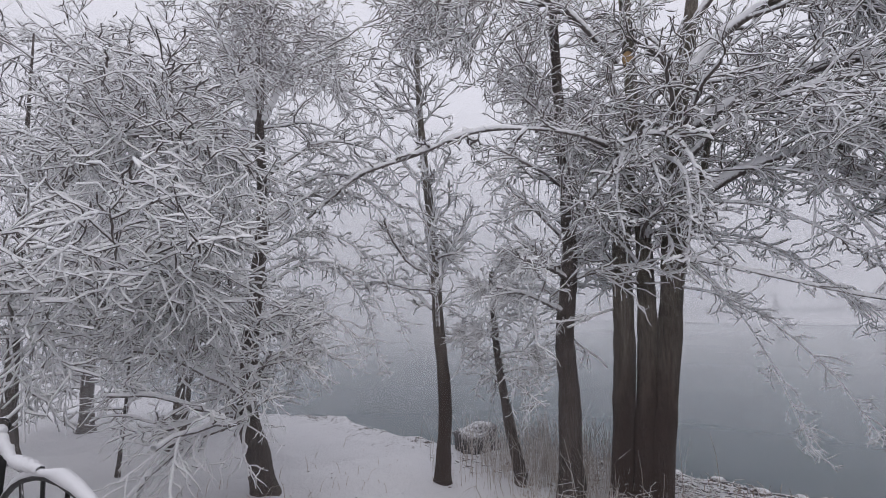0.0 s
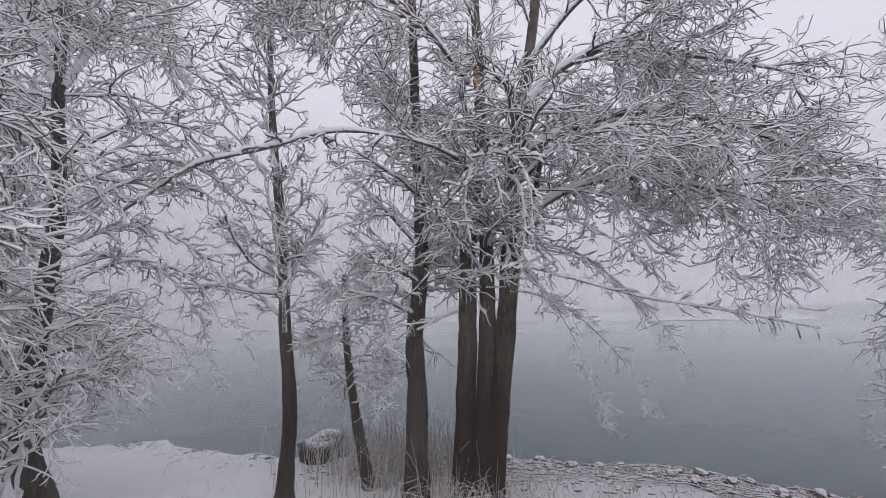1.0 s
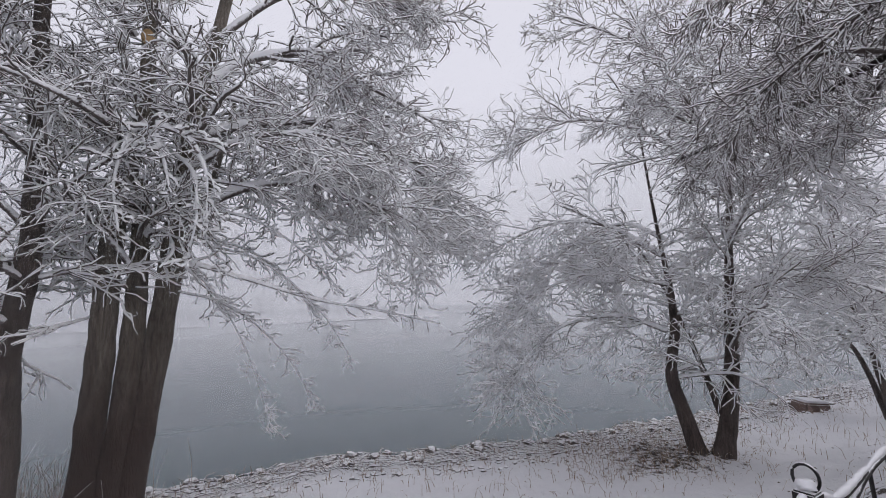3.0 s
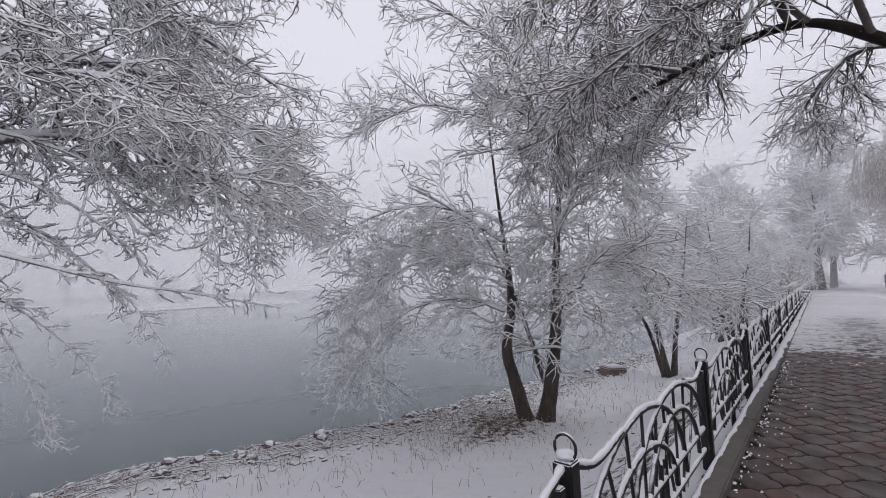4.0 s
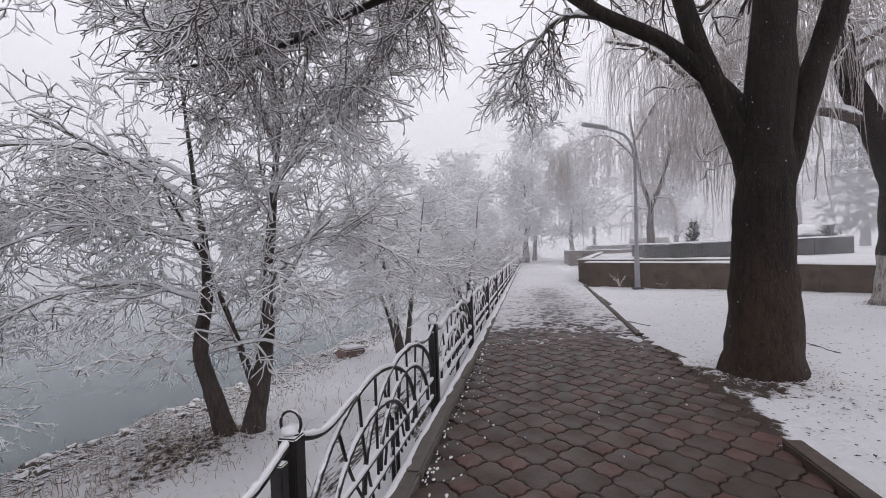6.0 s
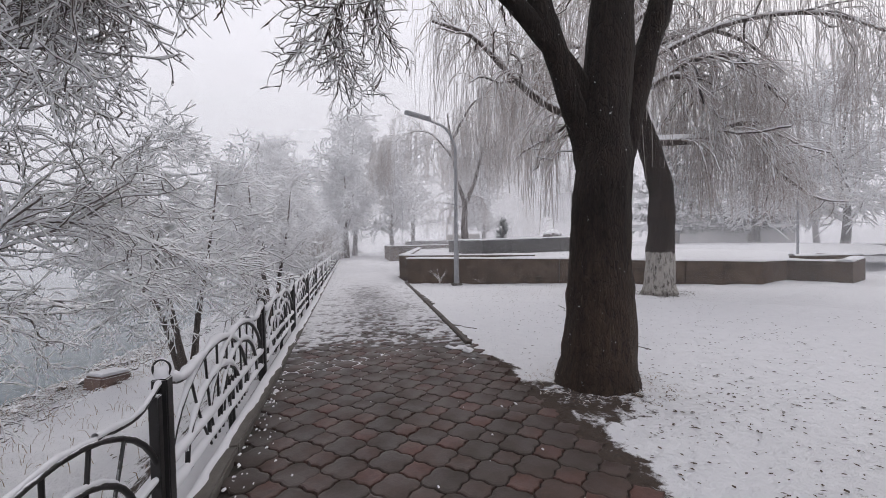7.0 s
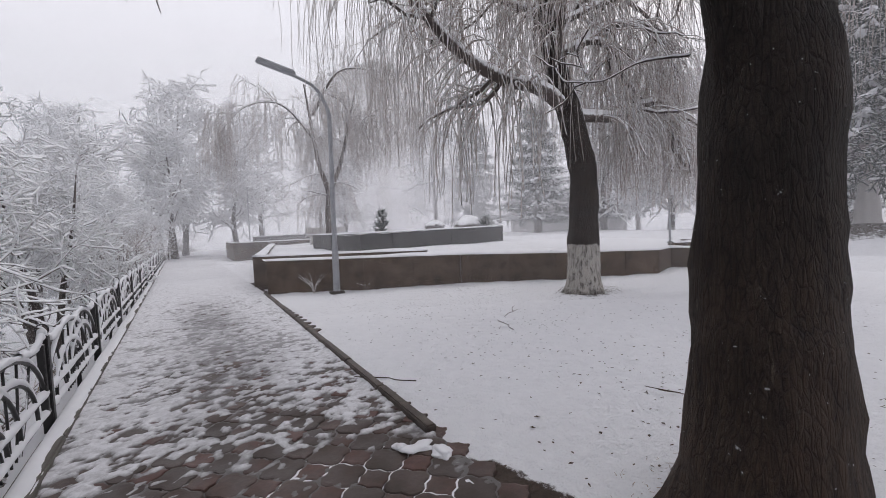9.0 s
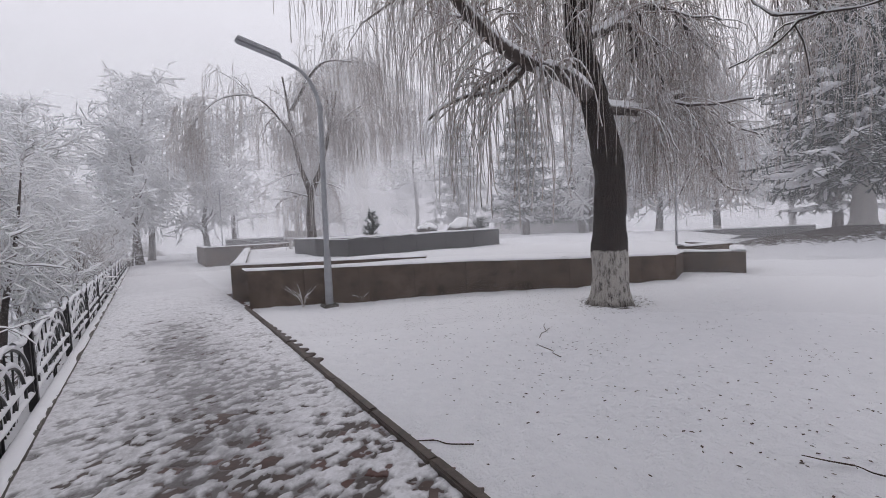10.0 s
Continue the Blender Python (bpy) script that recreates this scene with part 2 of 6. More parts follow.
M_KERB = plain("wet_dark_kerb", (0.035, 0.026, 0.022), (0.10, 0.075, 0.062), 10, 0.55)
M_BLOCK = snowy("reddish_concrete", (0.12, 0.078, 0.066), (0.24, 0.17, 0.145), 5, 0.5)
M_WALL = plain("dark_stone_facing", (0.045, 0.031, 0.023), (0.15, 0.108, 0.079), 3, 0.75, 0, 0.5)
M_WALL_GREY = plain("grey_stone_facing", (0.06, 0.058, 0.057), (0.125, 0.122, 0.12), 4, 0.75, 0, 0.4)
M_SOIL = plain("wet_joint_soil", (0.018, 0.014, 0.012), (0.05, 0.04, 0.032), 40, 0.8)
M_PAVE_GREY = paver_material("grey_paver", [(0.0, (0.056, 0.037, 0.031)), (0.5, (0.070, 0.050, 0.042)), (1.0, (0.098, 0.054, 0.042))], 0.42)
M_PAVE_RED = paver_material("red_paver", [(0.0, (0.115, 0.048, 0.038)), (0.5, (0.130, 0.060, 0.047)), (1.0, (0.080, 0.054, 0.046))], 0.42)
M_LEAF = plain("dead_leaf", (0.03, 0.02, 0.016), (0.09, 0.055, 0.035), 30, 0.8)
M_REED = snowy("dry_reed", (0.26, 0.20, 0.15), (0.46, 0.38, 0.30), 20, 0.1, frost=0.3, relief=0)
M_GRASS = snowy("dry_orange_grass", (0.20, 0.13, 0.08), (0.40, 0.29, 0.19), 20, 0.5, relief=0)
M_ROCK = snowy("snowy_rock", (0.05, 0.045, 0.043), (0.16, 0.14, 0.13), 6, 0.74)
M_SNOW_ROCK = snowy("snowed_over_rock", (0.05, 0.045, 0.043), (0.16, 0.14, 0.13), 6, 0.25)
M_BOULDER = snowy("wet_boulder", (0.04, 0.036, 0.036), (0.13, 0.12, 0.12), 7, 0.80)
M_WIRE = snowy("snowy_wire_net", (0.03, 0.03, 0.032), (0.10, 0.10, 0.10), 20, -0.05, relief=0)
M_NEEDLE = snowy("snowy_spruce_needle", (0.016, 0.026, 0.023), (0.042, 0.06, 0.054), 9, 0.80, relief=0)
M_CUT = plain("fresh_cut_wood", (0.35, 0.22, 0.10), (0.50, 0.34, 0.17), 20, 0.7)
M_PALE = plain("pale_render", (0.45, 0.43, 0.41), (0.56, 0.54, 0.52), 0.6, 0.85)
# far woods: the pale grey has the fog's haze painted into it
M_FAR_HAZED = plain("far_woods", (0.50, 0.49, 0.50), (0.62, 0.61, 0.62), 0.3, 0.9)
M_GLASS = plain("dim_window", (0.27, 0.27, 0.29), (0.34, 0.34, 0.36), 1, 0.2)

# ---- mesh helpers ----


def mesh_np(name, verts, faces, material, parent=None, smooth=True, label=""):
    me = bpy.data.meshes.new(name)
    verts, faces = np.asarray(verts, np.float32), np.asarray(faces, np.int32)
    k = faces.shape[1]
    me.vertices.add(len(verts))
    me.vertices.foreach_set("co", verts.ravel())
    me.loops.add(faces.size)
    me.loops.foreach_set("vertex_index", faces.ravel())
    me.polygons.add(len(faces))
    me.polygons.foreach_set("loop_start", np.arange(0, faces.size, k, dtype=np.int32))
    me.update(calc_edges=True)
    me.validate()
    if smooth:
        me.shade_smooth()
    me.materials.append(material)
    ob = new(name, me)
    if parent:
        ob.parent = parent
    if label:
        tagged(ob, label)
    return ob


def part(name, bm, material, parent, label=""):
    me = bpy.data.meshes.new(name)
    bm.to_mesh(me)
    bm.free()
    me.materials.append(material)
    ob = new(name, me)
    ob.parent = parent
    if label:
        tagged(ob, label)
    return ob


def root(name, place, label, category, group="", kind=""):
    ob = new(name)
    ob.location = place
    ob.empty_display_size = 0.2
    return tagged(ob, label, category, group, kind)


def box(bm, lo, hi, bevel=0.0):
    vs = [bm.verts.new((x, y, z)) for x in (lo[0], hi[0]) for y in (lo[1], hi[1]) for z in (lo[2], hi[2])]
    fs = [bm.faces.new([vs[i] for i in f]) for f in ((0, 1, 3, 2), (4, 6, 7, 5), (0, 4, 5, 1), (2, 3, 7, 6), (0, 2, 6, 4), (1, 5, 7, 3))]
    if bevel:
        es = list({e for f in fs for e in f.edges})
        bmesh.ops.bevel(bm, geom=es, offset=bevel, segments=2, affect="EDGES")
    return bm


def curve_through(points, n):
    """Smooth line through a few points, in n steps (Catmull-Rom)."""
    p = np.array(points, float)
    p = np.vstack([2 * p[0] - p[1], p, 2 * p[-1] - p[-2]])
    u = np.linspace(0, len(p) - 3 - 1e-6, n)
    i = u.astype(int)
    f = (u - i)[:, None]
    a, b, c, d = p[i], p[i + 1], p[i + 2], p[i + 3]
    return 0.5 * (2 * b + (c - a) * f + (2 * a - 5 * b + 4 * c - d) * f ** 2 + (3 * b - a - 3 * c + d) * f ** 3)


def tubes(P, R, k=4, cap=0.0, rng=None):
    """Tapered tubes round many lines at once; cap raises their upper side by that much lying snow."""
    N, n, _ = P.shape
    T = np.gradient(P, axis=1)
    T /= np.linalg.norm(T, axis=2, keepdims=True) + 1e-9
    ref = np.array([0.11, 0.17, 0.98])
    steep = np.abs(T[..., 2:3]) > 0.93
    side = np.cross(T, np.where(steep, np.array([0.8, 0.6, 0.05]), ref))
    side /= np.linalg.norm(side, axis=2, keepdims=True) + 1e-9
    top = np.cross(side, T)
    level = np.sqrt(np.clip(1 - T[..., 2] ** 2, 0, 1))
    lift = cap * level
    if rng is not None:
        lift = lift * rng.uniform(0.15, 1.5, lift.shape) * np.linspace(1.1, 0.9, n)
    V = np.empty((N, n, k, 3))
    for j in range(k):
        a = math.pi / 2 + 2 * math.pi * j / k
        c, s = math.cos(a), math.sin(a)
        up = s * R + (lift if s > 0.1 else 0.3 * lift if abs(s) < 0.1 else 0)
        wide = R + 0.42 * lift
        V[:, :, j] = P + side * (c * wide)[..., None] + top * up[..., None]
    idx = np.arange(N * n * k).reshape(N, n, k)
    a, b = idx[:, :-1], idx[:, 1:]
    F = np.stack([a, np.roll(a, -1, 2), np.roll(b, -1, 2), b], -1).reshape(-1, 4)
    return V.reshape(-1, 3), F


def gather(chunks):
    vs, fs, o = [], [], 0
    for v, f in chunks:
        vs.append(v)
        fs.append(f + o)
        o += len(v)
    return np.vstack(vs), np.vstack(fs)


def grow(rng, P, R, m, span, angle, length, n, thin, droop=0.0, wander=0.12, flat=1.0, rmin=0.003, tip=0.5):
    """m side shoots from each line: where they start (span), how wide they open, how long, how they sag and wander."""
    N, k, _ = P.shape
    t = rng.uniform(span[0], span[1], (N, m)) * (k - 1)
    i = np.clip(t.astype(int), 0, k - 2)
    f = (t - i)[..., None]
    row = np.arange(N)[:, None]
    start = P[row, i] * (1 - f) + P[row, i + 1] * f
    tan = P[row, i + 1] - P[row, i]
    tan = tan / (np.linalg.norm(tan, axis=2, keepdims=True) + 1e-9)
    rad = R[row, i] * (1 - f[..., 0]) + R[row, i + 1] * f[..., 0]
    rnd = rng.normal(size=(N, m, 3)) * np.array([1, 1, flat])
    per = rnd - (rnd * tan).sum(2, keepdims=True) * tan
    per /= np.linalg.norm(per, axis=2, keepdims=True) + 1e-9
    a = np.radians(rng.uniform(angle[0], angle[1], (N, m)))[..., None]
    d = (np.cos(a) * tan + np.sin(a) * per).reshape(-1, 3)
    L = (rng.uniform(length[0], length[1], (N, m)) * (1.15 - 0.55 * t / (k - 1))).reshape(-1)
    C = np.empty((N * m, n, 3))
    C[:, 0] = start.reshape(-1, 3)
    step = (L / (n - 1))[:, None]
    for j in range(1, n):
        d = d + np.array([0, 0, -droop]) * step + rng.normal(size=d.shape) * wander
        d /= np.linalg.norm(d, axis=1, keepdims=True)
        C[:, j] = C[:, j - 1] + d * step
    r0 = np.clip(rad.reshape(-1) * thin, rmin, None)
    return C, np.maximum(r0[:, None] * np.linspace(1, tip, n)[None], rmin * 0.7)


def line(points, r0, r1, n=26):
    return curve_through(points, n), np.linspace(r0, r1, n)


def trunk_mesh(points, r0, r1, material, parent, seed, flare=0.35, rings=60, k=22, name="trunk", knobs=0.13):
    """A stem with root flare and an uneven, furrowed outline."""
    c = curve_through(points, rings)
    s = np.linspace(0, 1, rings)
    r = (r0 * (1 - s) + r1 * s) * (1 + flare * np.exp(-s * 26 * np.linalg.norm(c[-1] - c[0]) / 9))
    V, F = tubes(c[None], r[None], k)
    V = V.reshape(rings, k, 3)
    for i in range(rings):
        for j in range(k):
            q = Vector(V[i, j])
            w = noise.noise(Vector((j * 1.9 + seed, q.z * 1.1, seed))) * 0.55 + noise.noise(q * 2.3 + Vector((seed, 0, 0))) + 0.45 * noise.noise(q * 7.0 + Vector((0, seed, 0)))
            V[i, j] = c[i] + (V[i, j] - c[i]) * (1 + knobs * w)
    return mesh_np(name, V.reshape(-1, 3) - np.array(parent.location), F, material, parent)


def tree(name, label, stems, limbs, shoots, levels, seed, bark, twig, cap=0.012, group="", category="tree", floor=None, boughs=(), wood=None, crook=1.9, rings=60, sides=22, fine_sides=4):
    """stems and limbs: (points, first radius, last radius). shoots: what grows from stems and from limbs; levels: what grows from those.
    crook: how much more crooked twigs are than the boughs that bear them."""
    rng = np.random.default_rng(seed)
    base = np.array(stems[0][0][0], float)
    me = root(name, base, label, category, group)
    for j, (p, a, b) in enumerate(stems):
        trunk_mesh(p, a, b, bark, me, seed + j, flare=0.35 if abs(p[0][2] - base[2]) < 0.3 else 0.0, rings=rings, k=sides)
    lines = [line(*g) for g in limbs]
    for c, r in lines:
        V, F = tubes(c[None], r[None], 8, cap * 1.2, rng)
        mesh_np("limb", V - base, F, wood or twig, me)
    first = []
    if shoots[0]:
        ls = [line(*g) for g in stems]
        first.append(grow(rng, np.stack([l[0] for l in ls]), np.stack([l[1] for l in ls]), **shoots[0]))
    if lines and shoots[1]:
        first.append(grow(rng, np.stack([l[0] for l in lines]), np.stack([l[1] for l in lines]), **shoots[1]))
    C, CR = np.vstack([f[0] for f in first]), np.vstack([f[1] for f in first])
    for c, r in zip(C, CR):
        V, F = tubes(c[None], r[None], 5, cap, rng)
        mesh_np("branch", V - base, F, wood or twig, me)
    fine = []
    for p, a, b, count, heavy in boughs:
        c, r = line(p, a, b)
        V, F = tubes(c[None], r[None], 7, cap * heavy, rng)
        mesh_np("bough", V - base, F, twig, me)
        if count:
            B1, BR1 = grow(rng, c[None], r[None], count, (0.15, 1.0), (25, 75), (0.25, 0.8), 8, 0.6, 0.5, 0.27, rmin=0.005)
            B2, BR2 = grow(rng, B1, BR1, 4, (0.2, 1.0), (25, 65), (0.1, 0.3), 4, 0.8, 0.7, 0.28, rmin=0.004)
            fine += [tubes(B1, BR1, 4, cap * heavy, rng), tubes(B2, BR2, 4, cap * heavy * 0.8, rng)]
    for j, how in enumerate(levels):
        how = dict(how, wander=how["wander"] * crook)
        C2, CR2 = grow(rng, C, CR, **how)
        if j == 0 and lines:
            C3, CR3 = grow(rng, np.stack([l[0] for l in lines]), np.stack([l[1] for l in lines]) * 0.5, **dict(how, m=how["m"] * 3))
            C2, CR2 = np.vstack([C2, C3]), np.vstack([CR2, CR3])
        C, CR = C2, CR2
        if floor is not None:
            C[..., 2] = np.maximum(C[..., 2], floor + rng.uniform(0, 1.2, (len(C), 1)) + 0.01 * rng.random(C.shape[:2]))
        fine.append(tubes(C, CR, 4 if j == 0 else fine_sides, cap, rng))
    V, F = gather(fine)
    tagged(mesh_np("crown", V - base, F, twig, me), kind="stuff")
    return me


def value_noise(x, y, seed):
    r = np.random.default_rng(seed).random((64, 64))
    xi, yi = np.floor(x).astype(int), np.floor(y).astype(int)
    fx, fy = x - xi, y - yi
    fx, fy = fx * fx * (3 - 2 * fx), fy * fy * (3 - 2 * fy)
    g = lambda a, b: r[a % 64, b % 64]
    return (g(xi, yi) * (1 - fx) + g(xi + 1, yi) * fx) * (1 - fy) + (g(xi, yi + 1) * (1 - fx) + g(xi + 1, yi + 1) * fx) * fy


def fbm(x, y, seed, octaves=4):
    v, a, s = 0, 0.5, 1
    for o in range(octaves):
        v = v + a * value_noise(x * s + 7.3 * o, y * s - 3.1 * o, seed + o)
        a, s = a / 2, s * 2.03
    return v


def grid_faces(nx, ny):
    i = np.arange(nx * ny).reshape(nx, ny)
    return np.stack([i[:-1, :-1], i[1:, :-1], i[1:, 1:], i[:-1, 1:]], -1).reshape(-1, 4)


# ---- ground, bank and river ----
WATER = -3.0


def lip(y):
    return np.interp(y, [-60, -13.8, -11, -8, -0.3, 4, 6, 7.5, 9, 13, 19, 23, 30, 60], [-9.5, -10.6, -11.6, -10.6, -11.2, -11, -10, -9.5, -8.8, -8.1, -7.3, -7.0, -6.7, -6.0])


def walk_edge(y):
    return np.interp(y, [10.4, 19.3], [2.60, 2.87])


def gfine_sidesheight(x, y):
    d = -x
    bank = np.interp(d, [-0.2, 0.0, 0.2, 0.7, 1.6, 3.0, 4.6, 7.0], [-0.06, -0.08, -0.2, -0.62, -1.35, -2.1, -2.42, -2.5])
    over = lip(y) - x
    bank = bank - np.interp(over, [0, 0.15, 0.6, 2.0, 12.0], [0, 0.06, 0.55, 1.1, 1.6])
    lawn = -0.01 - 0.02 * np.interp(y, [10, 18], [0, 1])
    z = np.where(x < 0.1, bank, np.where(x < walk_edge(y), -0.045, lawn))
    rough = (fbm(x * 1.3, y * 1.3, 5) - 0.5) * np.where(x < 0, 0.28, 0.07) + (fbm(x * 7, y * 7, 9, 3) - 0.45) * np.where(x < 0, 0.11, 0.06)
    far = np.interp(np.hypot(x, y - 5), [60, 120], [1, 0])
    return z + np.where((x > 0.0) & (x < walk_edge(y)), 0, rough * far)


def gfine_sidesbare(x, y):
    bank = np.interp(-x, [0, 0.3, 1.2, 2.6], [0.62, 0.70, 0.52, 0.20])
    edge = np.interp(np.abs(lip(y) - x - 0.1), [0, 0.7, 2.4], [0.52, 0.42, 0.20])
    twin = np.interp(np.hypot((x + 6.2) * 0.8, (y - 11.2) * 0.6), [0.5, 2.4], [0.62, 0.08])
    left = np.maximum(np.maximum(bank, edge), twin)
    ring = np.interp(np.hypot(x - 3.02, y - 8.30), [0.42, 0.62, 0.9], [0.64, 0.46, 0.08])
    margin = np.interp(x + 0.25 * fbm(x * 2, y * 2, 21) + np.interp(y, [6.5, 8.2, 9.9, 10.4], [0, -0.12, -0.06, 0.5]), [2.72, 3.05], [0.95, 0.06])
    ringb = np.interp(np.hypot(x - 8.45, y - 14.0), [0.5, 0.9], [0.5, 0.05])
    right = np.maximum(np.maximum(ring, margin), ringb)
    right = np.maximum(right, np.interp(np.hypot(x - 3.6, y - 7.4), [0.2, 2.2], [0.3, 0.12]))
    return np.where(x < 0.2, left, np.where(x < walk_edge(y) - 0.03, 0.7, right))


def spaced(*runs):
    return np.unique(np.concatenate([np.arange(a, b, s) for a, b, s in runs]))


gx = spaced((-400, -30, 37), (-30, -13, 2), (-13, 0.05, 0.2), (0.06, 2.6, 0.5), (2.62, 7.5, 0.06), (7.5, 20, 0.3), (20, 50, 3), (50, 700, 65))
gy = spaced((-400, -40, 45), (-40, -16, 2), (-16, 4, 0.22), (4, 14.5, 0.07), (14.5, 26, 0.2), (26, 60, 1.5), (60, 700, 64))
X, Y = np.meshgrid(gx, gy, indexing="ij")
Z = gfine_sidesheight(X, Y)
ground = mesh_np("ground", np.stack([X, Y, Z], -1).reshape(-1, 3), grid_faces(len(gx), len(gy)), M_GROUND)
ground.data.attributes.new("bare", "FLOAT", "POINT").data.foreach_set("value", gfine_sidesbare(X, Y).ravel().astype(np.float32))
tagged(ground, "thin uneven snow over earth, sloping down to the river bank", "ground", kind="structure")

wx, wy = spaced((-900, -40, 40), (-40, -4.9, 5)), spaced((-900, 901, 60))
WX, WY = np.meshgrid(wx, wy, indexing="ij")
water = mesh_np("water", np.stack([WX, WY, np.full_like(WX, WATER)], -1).reshape(-1, 3), grid_faces(len(wx), len(wy)), M_WATER)
tagged(water, "calm grey-green river water fading into fog", "river", kind="structure")

# far bank of the river with woods lost in the fog
fy = np.linspace(-420, 75, 160)
fv = []
for j, (dx, hz) in enumerate(((0, -3.1), (3, -2.2), (14, -1.6), (60, -1.4))):
    fv.append(np.stack([-125 - dx + 3 * (fbm(fy * 0.03, fy * 0, 31 + j) - 0.5), fy, hz + 0.5 * fbm(fy * 0.1, fy * 0, 41 + j)], -1))
far_bank = mesh_np("gfine_sidesfar_bank", np.stack(fv).reshape(-1, 3), grid_faces(4, len(fy))[:, ::-1], M_SNOW)
tagged(far_bank, "snowy far bank of the river in fog", "river bank", kind="structure")
rngw = np.random.default_rng(77)
chunks = []
for i in range(90):
    x, y, h = -rngw.uniform(131, 160), rngw.uniform(-300, 70), rngw.uniform(2.5, 7.5)
    a = np.array([[[x, y, -2], [x, y, h * 0.5], [x + rngw.normal(), y + rngw.normal(), h]]])
    C, CR = grow(rngw, a, np.array([[0.25, 0.18, 0.05]]), 22, (0.15, 1), (20, 70), (h * 0.2, h * 0.5), 4, 0.6, 0.1, 0.2, rmin=0.12)
    chunks += [tubes(a, np.array([[0.3, 0.2, 0.1]]), 4), tubes(C, CR, 3)]
V, F = gather(chunks)
tagged(mesh_np("far_woods", V, F, M_FAR_HAZED), "bare frosted woods on the far bank, fog haze put into their pale colour", "woods", kind="stuff")

# translucent shells round the place, added as the haze of freezing mist, denser with distance
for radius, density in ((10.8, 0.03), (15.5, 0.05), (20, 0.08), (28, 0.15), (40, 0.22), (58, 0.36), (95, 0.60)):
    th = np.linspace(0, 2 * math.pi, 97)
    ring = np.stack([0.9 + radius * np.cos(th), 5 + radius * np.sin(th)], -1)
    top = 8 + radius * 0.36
    V = np.concatenate([np.column_stack([ring, np.full(97, z)]) for z in (-2.99, top * 0.4, top)])
    veil = mesh_np("haze_shell", V, grid_faces(3, 97), mist_material("mist_haze", density, top, -2.99, radius))
    tagged(veil, "translucent shell standing in for the haze of freezing mist over snow and river", "mist", "veils of mist", "stuff")

# ---- the walk: joint bed, kerbs, retaining walls ----
bm = bmesh.new()
box(bm, (0.16, -12, -0.2), (2.64, 60, -0.022))
bed = bpy.data.meshes.new("pavement_bed")
bm.to_mesh(bed)
bm.free()
bed.materials.append(M_SOIL)
pavement = tagged(new("pavement", bed), "footpath of wet interlocking pavers, snowed over farther along", "footpath", kind="structure")


def kerb(name, x0, x1, y0, y1, z0, z1, step, material, label):
    """A row of kerb stones with narrow joints, each a piece of its own."""
    me = root(name, ((x0 + x1) / 2, y0, 0), label, "kerb", kind="structure")
    rng = random.Random(name)
    y = y0
    while y < y1 - 0.1:
        bm = bmesh.new()
        e = min(y + step, y1)
        box(bm, (x0 - me.location.x, y - y0 + 0.006, z0), (x1 - me.location.x, e - y0 - 0.006, z1 + rng.uniform(-0.006, 0.006)), 0.012)
        part("kerb_stone", bm, material, me)
        y = e
    return me


kerb("kerb_fence", 0.145, 0.29, -8, 42, -0.4, 0.045, 2.0, M_CONC, "grey concrete kerb under the iron fence, dusted with snow")
kerb("kerb_lawn", 2.57, 2.655, 10.42, 19.3, -0.2, 0.05, 1.0, M_KERB, "dark wet kerb between footpath and snowy lawn").rotation_euler = (0, 0, radians(-1.75))
kerb("kerb_near", 2.66, 2.79, -4.0, 6.75, -0.2, 0.048, 1.0, M_KERB, "low dark kerb half sunk in earth beside the footpath")

# snow drifted under the fence, and what lies on the kerb itself
sy = spaced((-8, 16, 0.06), (16, 42, 0.25))
for name, x0, least, foot, label in (("snow_drift_fence", -0.30, 0.42, -0.13, "drift of snow lying under the iron fence"), ("snow_ridge_kerb", 0.15, 0.0, 0.043, "uneven strip of snow lying along the fence kerb")):
    SU, SYY = np.meshgrid(np.linspace(0, 1, 9), sy, indexing="ij")
    wide = least + (0.05 if least else np.interp(SYY, [3, 7, 9, 11], [0.03, 0.05, 0.09, 0.135])) * (0.5 + fbm(SYY * 2.2, SYY * 0, 23)) + 0.05 * (fbm(SYY * 9, SYY * 0, 24) - 0.5)
    wide = np.minimum(wide, 0.44 if least else 0.135)
    SX_ = x0 + SU * wide
    rise = (0.10 if least else 0.028) + (0.07 if least else 0.02) * (fbm(SX_ * 6, SYY * 4, 25) - 0.5)
    SZ = foot + rise * np.sqrt(np.clip(1 - (2 * SU - 1) ** 2, 0, 1)) - 0.006
    tagged(mesh_np(name, np.stack([SX_, SYY, SZ], -1).reshape(-1, 3), grid_faces(9, len(sy)), M_SNOW), label, "snow", kind="stuff")

# snow over the path: a sheet that sinks below the pavers where it is trodden or thawed
px = np.linspace(0.27, 2.61, 108)
py = spaced((7.0, 14.5, 0.024), (14.5, 22, 0.05), (22, 60, 0.2))
PX, PY = np.meshgrid(px, py, indexing="ij")
PX = 0.27 + (PX - 0.27) * (walk_edge(PY) + 0.03 - 0.27) / 2.34
cover = np.interp(PY + 0.9 * (fbm(PX * 1.1, PY * 1.1, 61) - 0.5), [7.6, 8.9, 10.4, 11.4, 13.5, 18, 24], [-0.045, -0.018, -0.007, 0.008, 0.015, 0.018, 0.027])
steps = 0.45 * (fbm(PX * 6.0, PY * 7.0, 63, 4) - 0.47) + 0.8 * (fbm(PX * 12.0, PY * 15.0, 65, 3) - 0.44) + 0.35 * (fbm(PX * 19.0, PY * 27.0, 67, 2) - 0.38)
